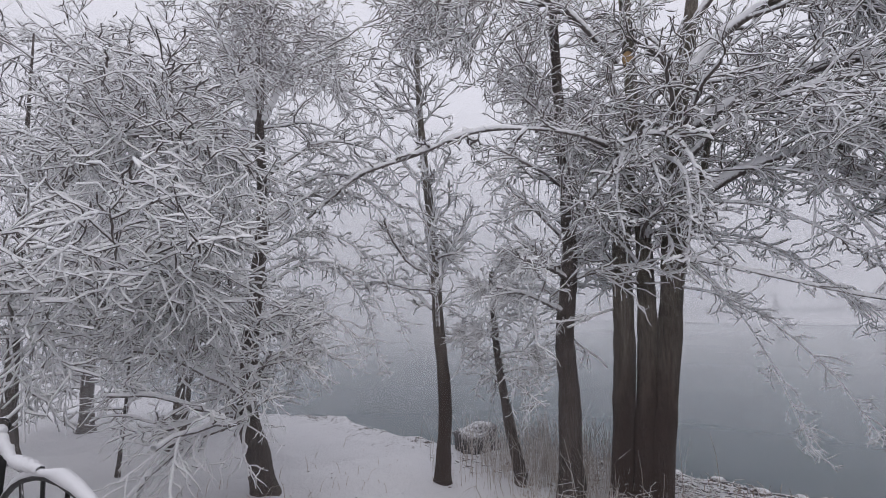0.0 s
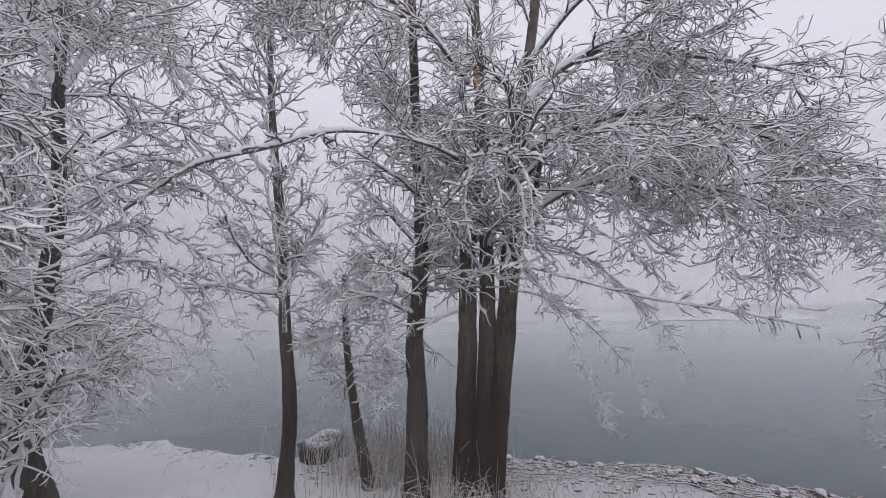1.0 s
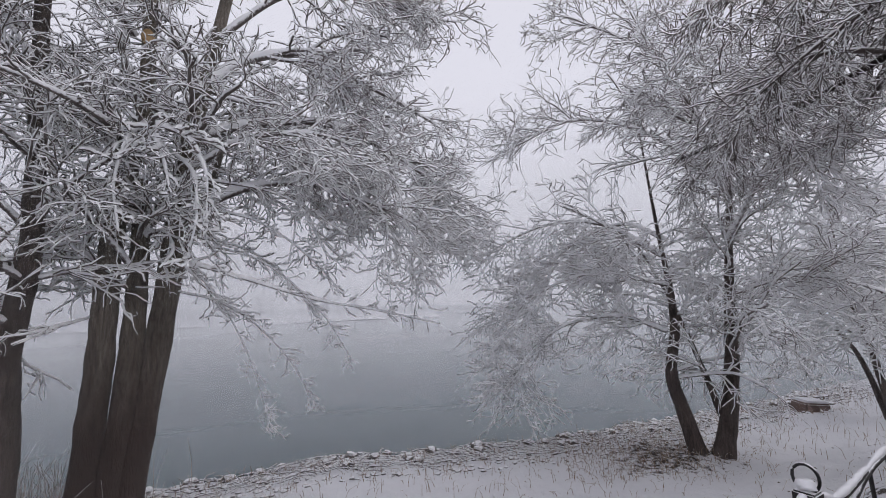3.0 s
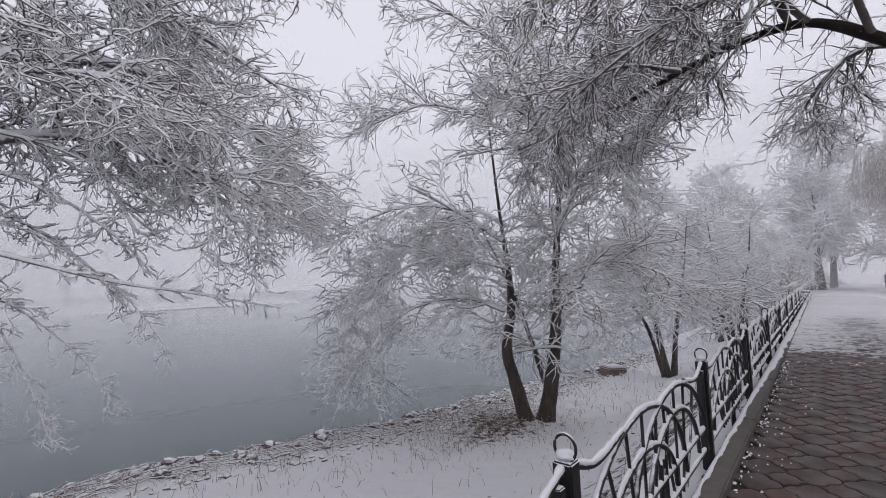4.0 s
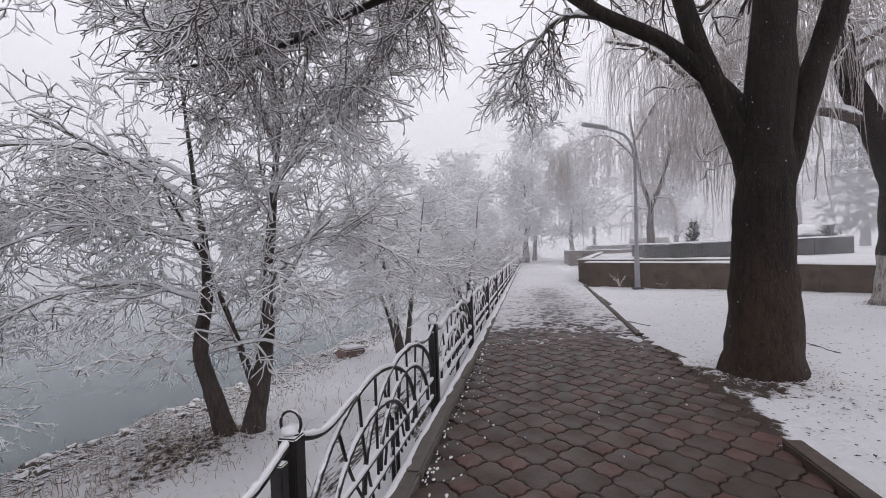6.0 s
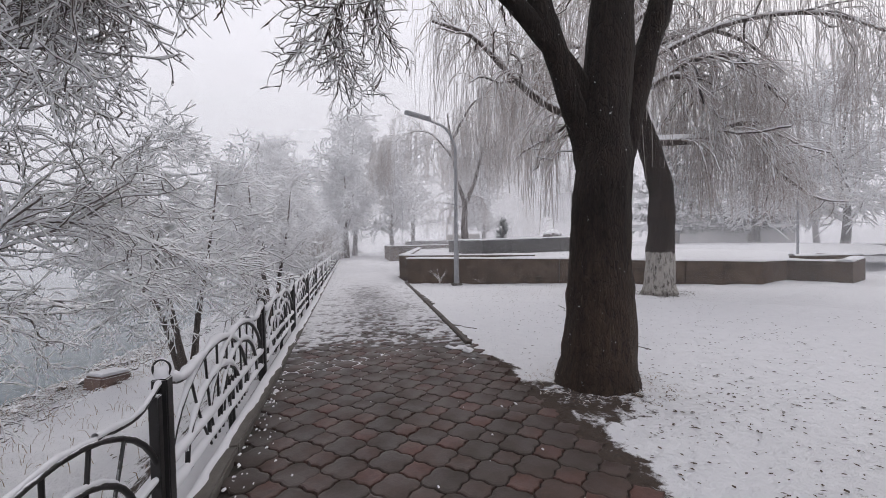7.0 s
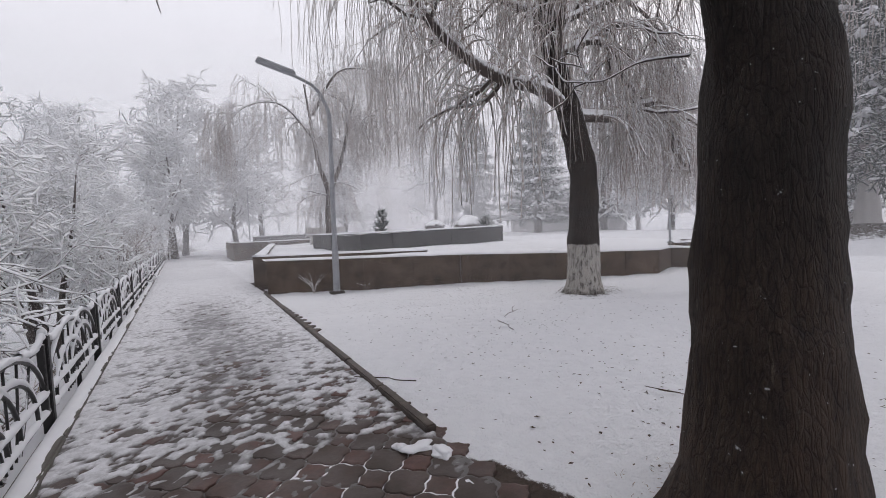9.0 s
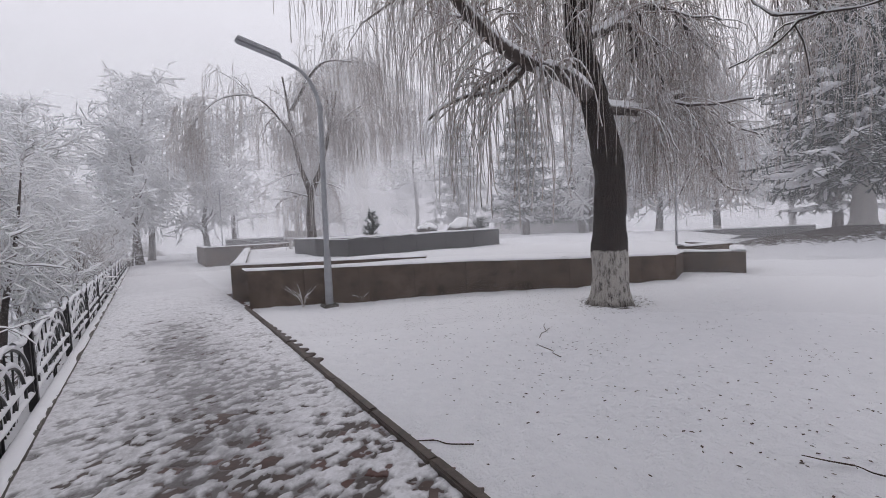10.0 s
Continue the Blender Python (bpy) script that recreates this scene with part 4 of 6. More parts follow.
tree("poplar_tree", "big many-stemmed tree with arching boughs under heavy snow",
     [([(-9.07, -0.96, -2.6), (-9.1, -0.78, 0.78), (-9.1, -0.74, 2.58), (-9.12, -0.55, 4.07), (-9.15, -0.34, 5.73), (-9.14, -0.43, 10.5)], 0.235, 0.11),
      ([(-9.1, -0.62, -2.6), (-9.15, -0.36, 0.22), (-9.16, -0.3, 2.56), (-9.2, -0.35, 4.04)], 0.25, 0.12),
      ([(-9.15, -0.36, -2.6), (-9.2, 0.07, 0.8), (-9.22, 0.27, 3.13), (-9.25, 0.44, 4.95), (-9.29, 0.77, 6.8), (-9.4, 1.3, 10.3)], 0.25, 0.11),
      ([(-9.2, 0.1, 0.4), (-9.34, 0.43, 2.52), (-9.5, 0.83, 3.91), (-9.7, 1.3, 6.2)], 0.10, 0.05)],
     [([(-9.25, 0.46, 5.1), (-9.3, 1.8, 5.67), (-9.3, 3.4, 5.96), (-9.2, 4.9, 5.5), (-9.1, 6.0, 4.9), (-9.0, 6.8, 4.3)], 0.13, 0.025),
      ([(-9.22, 0.35, 3.4), (-9.2, 1.45, 4.08), (-9.0, 2.63, 4.31), (-8.7, 3.7, 4.05), (-8.4, 4.9, 3.6), (-8.1, 5.5, 3.1)], 0.13, 0.025),
      ([(-9.26, 0.6, 6.2), (-9.34, 1.5, 7.16), (-9.4, 2.9, 7.7), (-9.5, 4.3, 7.4), (-9.4, 6.0, 6.8), (-9.3, 7.1, 6.3)], 0.13, 0.025),
      ([(-9.3, 0.9, 7.5), (-8.7, 2.2, 8.6), (-8.2, 3.8, 8.9), (-7.8, 5.2, 8.5)], 0.08, 0.02),
      ([(-9.24, 0.4, 4.3), (-8.7, 1.4, 5.0), (-8.2, 2.8, 5.2), (-7.9, 4.0, 4.8)], 0.07, 0.02),
      ([(-9.2, -0.6, 7.0), (-8.2, -1.5, 8.0), (-7.2, -2.6, 8.4), (-6.4, -3.8, 8.3)], 0.07, 0.02)],
     (dict(m=12, span=(0.52, 1.0), angle=(35, 75), length=(1.2, 2.8), n=9, thin=0.35, droop=0.06, wander=0.15, rmin=0.010),
      dict(m=15, span=(0.25, 1.0), angle=(20, 60), length=(1.3, 2.5), n=9, thin=0.5, droop=0.20, wander=0.12, rmin=0.010)),
     [dict(m=7, span=(0.2, 1.0), angle=(20, 56), length=(0.9, 1.9), n=9, thin=0.55, droop=0.3, wander=0.14, rmin=0.008),
      dict(m=5, span=(0.15, 1.0), angle=(24, 62), length=(0.4, 1.1), n=6, thin=0.65, droop=0.4, wander=0.16, rmin=0.007),
      dict(m=1, span=(0.2, 1.0), angle=(35, 75), length=(0.15, 0.4), n=4, thin=0.8, droop=0.7, wander=0.26, rmin=0.006)], 15, M_BARK_PALE, M_TWIG, 0.023,
     boughs=[([(-9.2, 0.2, 2.2), (-8.6, 0.5, 2.32), (-8.3, 0.92, 2.23), (-8.4, 2.82, 1.64), (-8.5, 4.12, 1.39), (-8.6, 6.02, 0.97)], 0.05, 0.010, 26, 1.0),
             ([(-9.12, -0.5, 4.5), (-8.0, -0.9, 4.75), (-6.96, -1.76, 4.83), (-6.79, -3.12, 4.99), (-6.64, -4.39, 4.7), (-6.47, -5.8, 4.43), (-6.37, -6.56, 3.98), (-6.27, -7.3, 3.5)], 0.025, 0.016, 22, 3.4),
             ([(-9.1, -0.5, 4.9), (-8.4, -0.3, 4.9), (-7.8, 0.0, 4.3), (-7.7, 0.2, 3.5)], 0.035, 0.015, 12, 3.0), ([(-8.4, -0.3, 4.9), (-7.8, 0.3, 4.6), (-7.5, 0.7, 3.9), (-7.5, 0.75, 3.0)], 0.03, 0.012, 12, 3.0), ([(-8.8, 0.1, 4.6), (-8.0, 0.5, 4.0), (-7.8, 0.6, 3.2), (-7.8, 0.5, 2.4)], 0.03, 0.012, 12, 2.8), ([(-8.6, -0.4, 4.9), (-8.0, -0.5, 4.4), (-7.8, -0.6, 3.6), (-7.8, -0.5, 2.8)], 0.03, 0.012, 12, 2.8),
             ([(-9.25, 0.6, 3.6), (-8.9, 1.8, 3.3), (-8.8, 2.9, 2.5), (-8.8, 3.6, 1.7)], 0.03, 0.008, 24, 1.1), ([(-9.2, 0.5, 4.2), (-8.6, 2.0, 3.9), (-8.4, 3.3, 3.2), (-8.3, 4.1, 2.4)], 0.03, 0.008, 24, 1.1),
             ([(-9.2, 0.4, 3.0), (-9.6, 1.6, 2.8), (-9.8, 2.6, 2.1), (-9.9, 3.3, 1.2)], 0.03, 0.008, 24, 1.1),
             ([(-9.2, 0.3, 2.6), (-9.5, 1.1, 1.7), (-9.7, 1.8, 0.3), (-9.8, 2.3, -1.3)], 0.025, 0.006, 46, 0.55), ([(-9.2, 0.2, 1.9), (-9.5, 1.4, 1.5), (-9.7, 2.6, 0.3), (-9.8, 3.3, -1.0)], 0.025, 0.006, 46, 0.55), ([(-9.2, 0.3, 2.9), (-9.3, 1.9, 2.5), (-9.4, 3.2, 1.4), (-9.4, 4.0, 0.2)], 0.025, 0.006, 46, 0.6),
             ([(-9.05, -0.95, 1.4), (-8.4, -1.5, 1.2), (-7.9, -2.1, 1.1), (-7.7, -2.6, 0.8)], 0.02, 0.008, 10, 1.2)])
# trees farther down the bank
LV = [dict(m=7, span=(0.15, 1.0), angle=(24, 62), length=(0.9, 2.0), n=6, thin=0.5, droop=0.3, wander=0.15, rmin=0.010),
      dict(m=5, span=(0.15, 1.0), angle=(24, 62), length=(0.4, 1.1), n=4, thin=0.6, droop=0.6, wander=0.17, rmin=0.008),
      dict(m=1, span=(0.2, 1.0), angle=(35, 75), length=(0.2, 0.5), n=3, thin=0.8, droop=0.8, wander=0.12, rmin=0.008)]
tree("bank_tree", "bare tree with a slanting bough, thick with snow",
     [([(-6.5, -12.4, -2.5), (-6.7, -12.3, 0.0), (-7.2, -12.0, 2.57), (-7.06, -12.07, 5.94), (-6.4, -12.6, 9.5)], 0.22, 0.02)],
     [([(-7.1, -12.05, 5.2), (-6.2, -12.6, 6.6), (-5.2, -13.1, 7.3), (-3.4, -14.1, 8.9)], 0.11, 0.03), ([(-6.6, -12.3, -1.0), (-6.3, -12.5, 1.5), (-6.05, -12.65, 3.5), (-5.8, -12.8, 6)], 0.09, 0.03)],
     (dict(S1, m=34, span=(0.25, 1.0)), dict(S1, m=12, span=(0.25, 1))), LV, 16, M_BARK, M_TWIG, 0.03, fine_sides=3)
tree("bank_tree", "bare snow-covered tree down the bank in thin mist",
     [([(-6.0, -16.5, -2.5), (-5.94, -16.53, -0.27), (-6.2, -16.42, 3.64), (-6.3, -16.5, 9.5)], 0.22, 0.02)], [],
     (dict(S1, m=40, span=(0.22, 1.0)), None), LV, 17, M_BARK, M_TWIG, 0.03, fine_sides=3)
tree("bank_tree", "bare snow-covered tree beside the fence down the bank",
     [([(-3.4, -13.8, -2.1), (-3.3, -13.8, -0.4), (-3.1, -13.7, 3.0), (-2.9, -13.8, 8.5)], 0.2, 0.02)],
     [([(-3.2, -13.7, 1.6), (-2.0, -10.6, 2.3), (-1.4, -8.0, 1.85), (-2.0, -7.1, 1.95), (-2.6, -6.6, 2.2), (-3.2, -6.2, 1.9)], 0.07, 0.02),
      ([(-3.2, -13.7, 3.0), (-3.2, -11.0, 4.6), (-3.4, -8.6, 4.9), (-3.9, -7.0, 4.3)], 0.07, 0.02)],
     (dict(S1, m=24, span=(0.3, 1.0)), dict(S1, m=16, span=(0.35, 1), length=(0.8, 1.8), angle=(30, 70), droop=0.3)), LV, 18, M_BARK, M_TWIG, 0.03, fine_sides=3)
for (x, y), lean, h in (((-4.6, -11.3), (0.1, 0.3), 3.2), ((-8.2, -12.8), (-0.05, 0.0), 2.4)):
    z = float(gfine_sidesheight(np.array(x), np.array(y)))
    tree("sapling", "thin young tree with frosted twigs on the snowy bank", [([(x, y, z - 0.05), (x + lean[0], y + lean[1], z + h / 2), (x + lean[0] * 2.5, y + lean[1] * 2, z + h)], 0.05, 0.015)], [],
         (dict(m=16, span=(0.35, 1), angle=(30, 70), length=(0.6, 1.4), n=6, thin=0.5, droop=0.4, wander=0.14, rmin=0.007), None),
         [dict(m=8, span=(0.2, 1.0), angle=(25, 65), length=(0.2, 0.6), n=4, thin=0.6, droop=0.6, wander=0.16, rmin=0.005)], 19 + int(h * 10), M_BARK, M_TWIG, 0.014, group="saplings on the bank")
tree("twin_stemmed_tree", "leaning forked tree with a wide snow-covered crown by the water",
     [([(-5.61, 11.73, -2.6), (-5.86, 11.56, -1.39), (-6.02, 11.46, -0.5), (-5.87, 11.55, 0.66), (-5.91, 11.53, 1.84), (-6.05, 11.43, 3.47), (-6.3, 11.2, 7.5)], 0.21, 0.012),
      ([(-5.22, 11.99, -2.6), (-5.0, 12.13, -1.18), (-4.87, 12.21, 0.0), (-4.82, 12.25, 1.2), (-4.72, 12.32, 2.71), (-4.54, 12.43, 4.7), (-4.1, 12.7, 10.0)], 0.225, 0.02),
      ([(-5.08, 12.08, -1.8), (-5.28, 11.93, -0.9), (-5.47, 11.82, -0.18), (-5.64, 11.71, 0.5), (-5.95, 11.5, 1.5), (-6.6, 11.1, 3.2)], 0.09, 0.02)],
     [([(-6.0, 11.45, 2.6), (-7.2, 10.6, 3.6), (-8.6, 9.7, 3.7), (-10.2, 8.7, 3.0)], 0.08, 0.015), ([(-4.7, 12.3, 4.4), (-6.0, 11.4, 6.0), (-7.6, 10.3, 6.8), (-9.2, 9.4, 6.4)], 0.09, 0.015),
      ([(-6.0, 11.4, 0.6), (-7.0, 10.7, 1.0), (-8.4, 9.8, 0.6), (-9.5, 9.1, -0.8)], 0.07, 0.012), ([(-4.5, 12.4, 5.5), (-5.4, 11.8, 7.8), (-6.6, 10.9, 9.2), (-7.4, 10.2, 9.8)], 0.08, 0.015),
      ([(-4.8, 12.25, 1.5), (-3.6, 13.0, 1.9), (-2.4, 13.6, 1.5), (-1.6, 14.2, 0.6)], 0.06, 0.012), ([(-5.9, 11.5, 1.8), (-7.4, 10.4, 2.2), (-8.8, 9.4, 1.6), (-9.8, 8.6, 0.4)], 0.06, 0.012), ([(-5.9, 11.6, 3.0), (-7.0, 11.2, 3.6), (-8.6, 10.6, 3.0), (-9.8, 10.2, 1.6)], 0.06, 0.012),
      ([(-4.5, 12.4, 4.5), (-3.4, 12.2, 6.2), (-2.2, 11.8, 7.0), (-1.0, 11.2, 6.8)], 0.08, 0.015), ([(-4.7, 12.3, 2.9), (-3.7, 12.0, 4.2), (-2.7, 11.4, 4.8), (-2.0, 10.6, 4.4)], 0.07, 0.012),
      ([(-4.6, 12.3, 3.8), (-4.4, 11.0, 5.5), (-4.2, 9.6, 6.2), (-4.0, 8.4, 5.8)], 0.07, 0.012)],
     (dict(m=18, span=(0.30, 1.0), angle=(40, 80), length=(1.6, 3.4), n=9, thin=0.35, droop=0.12, wander=0.15, rmin=0.010),
      dict(m=13, span=(0.12, 1.0), angle=(24, 62), length=(1.0, 2.3), n=9, thin=0.5, droop=0.15, wander=0.07, rmin=0.009)),
     [dict(m=6, span=(0.12, 1.0), angle=(20, 56), length=(0.9, 2.0), n=7, thin=0.55, droop=0.22, wander=0.15, rmin=0.0075),
      dict(m=5, span=(0.15, 1.0), angle=(24, 62), length=(0.35, 0.9), n=4, thin=0.65, droop=0.4, wander=0.15, rmin=0.0065),
      dict(m=1, span=(0.2, 1.0), angle=(25, 60), length=(0.15, 0.35), n=3, thin=0.8, droop=0.6, wander=0.14, rmin=0.006)], 21, M_BARK, M_TWIG, 0.020)

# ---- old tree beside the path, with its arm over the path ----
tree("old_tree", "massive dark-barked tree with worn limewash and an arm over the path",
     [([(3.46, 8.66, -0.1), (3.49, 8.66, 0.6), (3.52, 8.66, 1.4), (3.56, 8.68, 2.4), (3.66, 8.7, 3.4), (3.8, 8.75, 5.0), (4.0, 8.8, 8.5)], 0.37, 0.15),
      ([(3.52, 8.7, 1.7), (3.4, 8.72, 2.3), (3.2, 8.72, 2.9), (2.9, 8.72, 3.8), (2.75, 8.9, 5.0), (2.7, 9.2, 7.5)], 0.16, 0.07),
      ([(3.58, 8.7, 1.6), (3.78, 8.72, 2.3), (4.0, 8.74, 3.0), (4.35, 8.75, 4.0), (4.9, 8.7, 6.0), (5.2, 8.6, 8.0)], 0.17, 0.07),
      ([(3.5, 8.7, 2.5), (3.3, 8.7, 2.95), (2.95, 8.7, 3.35), (2.58, 8.7, 3.72), (1.9, 8.7, 4.15), (1.23, 8.7, 4.72), (0.79, 8.7, 4.9), (0.15, 8.7, 4.88), (-0.82, 8.7, 4.68), (-2.1, 8.7, 4.3), (-3.7, 8.7, 4.15)], 0.11, 0.025)],
     [([(1.0, 8.7, 4.85), (0.6, 8.2, 5.2), (0.0, 7.6, 5.1), (-0.9, 7.0, 4.5), (-1.8, 6.6, 3.8)], 0.05, 0.012),
      ([(0.4, 8.7, 4.9), (-0.2, 9.4, 5.2), (-1.0, 10.2, 5.0), (-1.9, 10.8, 4.3)], 0.05, 0.012),
      ([(2.75, 9.0, 5.2), (1.8, 9.2, 6.3), (0.6, 9.4, 6.7), (-0.8, 9.5, 6.2)], 0.06, 0.015),
      ([(2.2, 8.7, 4.0), (1.6, 9.6, 4.6), (1.1, 10.6, 4.6), (0.7, 11.5, 4.2)], 0.045, 0.012),
      ([(-0.6, 8.7, 4.72), (-1.4, 8.2, 4.9), (-2.4, 7.8, 4.5), (-3.2, 7.6, 3.7)], 0.04, 0.01), ([(-1.6, 8.7, 4.45), (-2.4, 9.3, 4.7), (-3.4, 9.7, 4.4), (-4.4, 9.9, 3.7)], 0.04, 0.01),
      ([(0.8, 8.7, 4.9), (0.3, 7.6, 5.8), (-0.6, 6.6, 5.8), (-1.6, 5.8, 5.0)], 0.045, 0.01), ([(1.6, 8.7, 4.4), (1.2, 7.8, 5.3), (0.4, 6.8, 5.5), (-0.6, 6.0, 4.8)], 0.045, 0.01),
      ([(-0.2, 8.7, 4.85), (-0.9, 9.2, 5.6), (-2.0, 9.4, 5.8), (-3.2, 9.3, 5.2)], 0.045, 0.01),
      ([(2.72, 9.1, 6.4), (1.8, 8.3, 7.4), (0.4, 7.8, 7.4), (-1.0, 7.6, 6.4), (-2.0, 7.5, 5.2)], 0.06, 0.012)],
     (dict(m=9, span=(0.62, 1.0), angle=(35, 80), length=(1.0, 2.2), n=9, thin=0.3, droop=0.25, wander=0.13, rmin=0.008),
      dict(m=18, span=(0.2, 1.0), angle=(30, 70), length=(0.6, 1.6), n=9, thin=0.45, droop=0.7, wander=0.12, rmin=0.006)),
     [dict(m=7, span=(0.15, 1.0), angle=(30, 75), length=(0.4, 1.0), n=6, thin=0.5, droop=1.1, wander=0.14, rmin=0.0045),
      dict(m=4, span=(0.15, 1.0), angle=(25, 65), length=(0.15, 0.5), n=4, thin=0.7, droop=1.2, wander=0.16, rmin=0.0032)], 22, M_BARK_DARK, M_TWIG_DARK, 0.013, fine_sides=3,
     boughs=[([(3.4, 8.95, 2.32), (3.35, 9.2, 2.36), (3.36, 9.45, 2.34), (3.32, 9.7, 2.4)], 0.005, 0.0025, 3, 0.6)])

# ---- weeping willow on the lawn ----
WILLOW_LV = [dict(m=9, span=(0.1, 1.0), angle=(30, 80), length=(0.5, 1.3), n=7, thin=0.5, droop=1.1, wander=0.16, rmin=0.0055),
             dict(m=3, span=(0.15, 1.0), angle=(20, 70), length=(0.7, 3.1), n=8, thin=0.6, droop=3.2, wander=0.13, rmin=0.005, tip=0.6)]
tree("weeping_willow", "leaning willow with limewashed foot and hanging brown frosted twigs",
     [([(8.5, 14.05, -0.1), (8.52, 14.05, 0.6), (8.55, 14.05, 1.6), (8.5, 14.0, 2.6), (8.15, 14.0, 3.7), (7.75, 14.0, 4.8), (7.6, 14.0, 6.5), (7.7, 14.1, 8.5)], 0.36, 0.16)],
     [([(7.95, 14.0, 3.9), (7.3, 14.0, 4.15), (6.4, 14.0, 4.2), (5.5, 14.0, 4.5), (4.7, 14.0, 5.1), (3.9, 14.1, 5.9), (3.0, 14.3, 6.3)], 0.17, 0.04),
      ([(8.4, 14.0, 3.7), (9.0, 13.9, 3.72), (9.6, 13.9, 3.78), (10.3, 13.8, 4.1), (11.2, 13.8, 4.15), (11.5, 13.8, 3.3), (11.9, 13.8, 2.9), (13.2, 13.9, 2.3), (14.4, 14.0, 2.2)], 0.15, 0.02),
      ([(7.9, 14.0, 4.9), (8.6, 13.8, 5.2), (9.2, 13.7, 5.1), (9.5, 13.7, 4.6), (9.8, 13.6, 4.2), (9.7, 13.6, 3.6)], 0.11, 0.02), ([(8.2, 13.9, 5.0), (9.2, 13.7, 5.6), (10.4, 13.6, 5.7), (11.3, 13.6, 5.0), (11.9, 13.6, 4.6)], 0.11, 0.02),
      ([(7.7, 14.0, 5.0), (8.5, 14.1, 6.0), (9.8, 14.2, 6.6), (11.2, 14.2, 6.4), (12.6, 14.2, 5.6)], 0.12, 0.02),
      ([(7.6, 14.0, 6.2), (6.4, 14.3, 7.4), (5.0, 14.8, 8.0), (3.6, 15.3, 7.8)], 0.10, 0.02), ([(7.65, 14.0, 6.6), (8.8, 13.4, 8.0), (10.4, 12.9, 8.4), (12.0, 12.6, 8.0)], 0.10, 0.02),
      ([(7.6, 14.0, 5.6), (7.2, 15.6, 6.6), (6.6, 17.2, 7.0), (5.8, 18.8, 6.6)], 0.10, 0.02), ([(7.7, 14.0, 5.8), (9.0, 15.8, 6.8), (10.6, 17.2, 7.0), (12.4, 18.2, 6.6)], 0.10, 0.02),
      ([(7.8, 14.0, 4.6), (7.0, 13.0, 5.6), (6.2, 12.4, 6.3), (5.4, 12.0, 6.4)], 0.08, 0.02),
      ([(7.7, 14.0, 6.4), (9.6, 12.8, 7.8), (11.8, 11.6, 7.9), (13.8, 10.8, 7.0)], 0.09, 0.02), ([(7.7, 14.0, 5.4), (9.6, 13.2, 6.2), (11.4, 12.4, 6.2), (13.2, 11.8, 5.4)], 0.09, 0.02)],
     (dict(m=6, span=(0.75, 1.0), angle=(35, 75), length=(1.2, 2.6), n=9, thin=0.3, droop=0.35, wander=0.1, rmin=0.012),
      dict(m=11, span=(0.2, 1.0), angle=(35, 85), length=(0.9, 2.2), n=9, thin=0.45, droop=0.5, wander=0.2, rmin=0.012)),
     WILLOW_LV, 23, M_BARK_WASH, M_TWIG_BROWN, 0.006, floor=1.5, wood=M_TWIG_DARK, crook=1.0, fine_sides=3)
tree("weeping_willow", "forked willow standing behind the low wall, pale in mist",
     [([(7.9, 30.0, 0.7), (7.85, 30.0, 2.2), (7.9, 30.0, 3.6), (7.5, 30.2, 5.2), (7.0, 30.2, 9.0)], 0.26, 0.04), ([(7.9, 30.0, 3.4), (8.6, 29.8, 5.2), (9.4, 29.6, 8.5)], 0.16, 0.04)],
     [([(7.5, 30.1, 6.0), (5.8, 29.5, 7.6), (4.2, 29.2, 7.4), (3.0, 29.0, 6.2)], 0.06, 0.02), ([(8.8, 29.8, 6.4), (10.8, 29.5, 8.0), (12.6, 29.3, 7.6)], 0.06, 0.02), ([(7.3, 30.1, 7.5), (8.2, 28.4, 9.2), (9.5, 26.8, 9.0)], 0.10, 0.02)],
     (dict(m=14, span=(0.4, 1.0), angle=(35, 75), length=(1.6, 3.2), n=8, thin=0.3, droop=0.3, wander=0.1, rmin=0.014),
      dict(m=12, span=(0.15, 1.0), angle=(35, 80), length=(1.0, 2.4), n=8, thin=0.45, droop=0.5, wander=0.12, rmin=0.012)),
     [dict(m=8, span=(0.1, 1.0), angle=(30, 80), length=(0.6, 1.4), n=6, thin=0.5, droop=1.2, wander=0.1, rmin=0.009),
      dict(m=3, span=(0.2, 1.0), angle=(20, 60), length=(1.4, 3.0), n=5, thin=0.7, droop=4.0, wander=0.05, rmin=0.009, tip=0.6)], 24, M_BARK, M_TWIG_BROWN, 0.006, wood=M_TWIG_DARK, crook=1.0, rings=30, sides=12, fine_sides=3)

# ---- frosted trees along the fence and beyond ----
FROST_LV = [dict(m=8, span=(0.15, 1.0), angle=(20, 55), length=(0.7, 1.6), n=5, thin=0.5, droop=0.2, wander=0.15, rmin=0.009),
            dict(m=5, span=(0.15, 1.0), angle=(20, 55), length=(0.3, 0.9), n=3, thin=0.6, droop=0.3, wander=0.17, rmin=0.008),
            dict(m=2, span=(0.2, 1.0), angle=(25, 70), length=(0.15, 0.45), n=2, thin=0.8, droop=0.5, wander=0.2, rmin=0.007)]


def on_ground(x, y):
    return float(gfine_sidesheight(np.array(float(x)), np.array(float(y))))


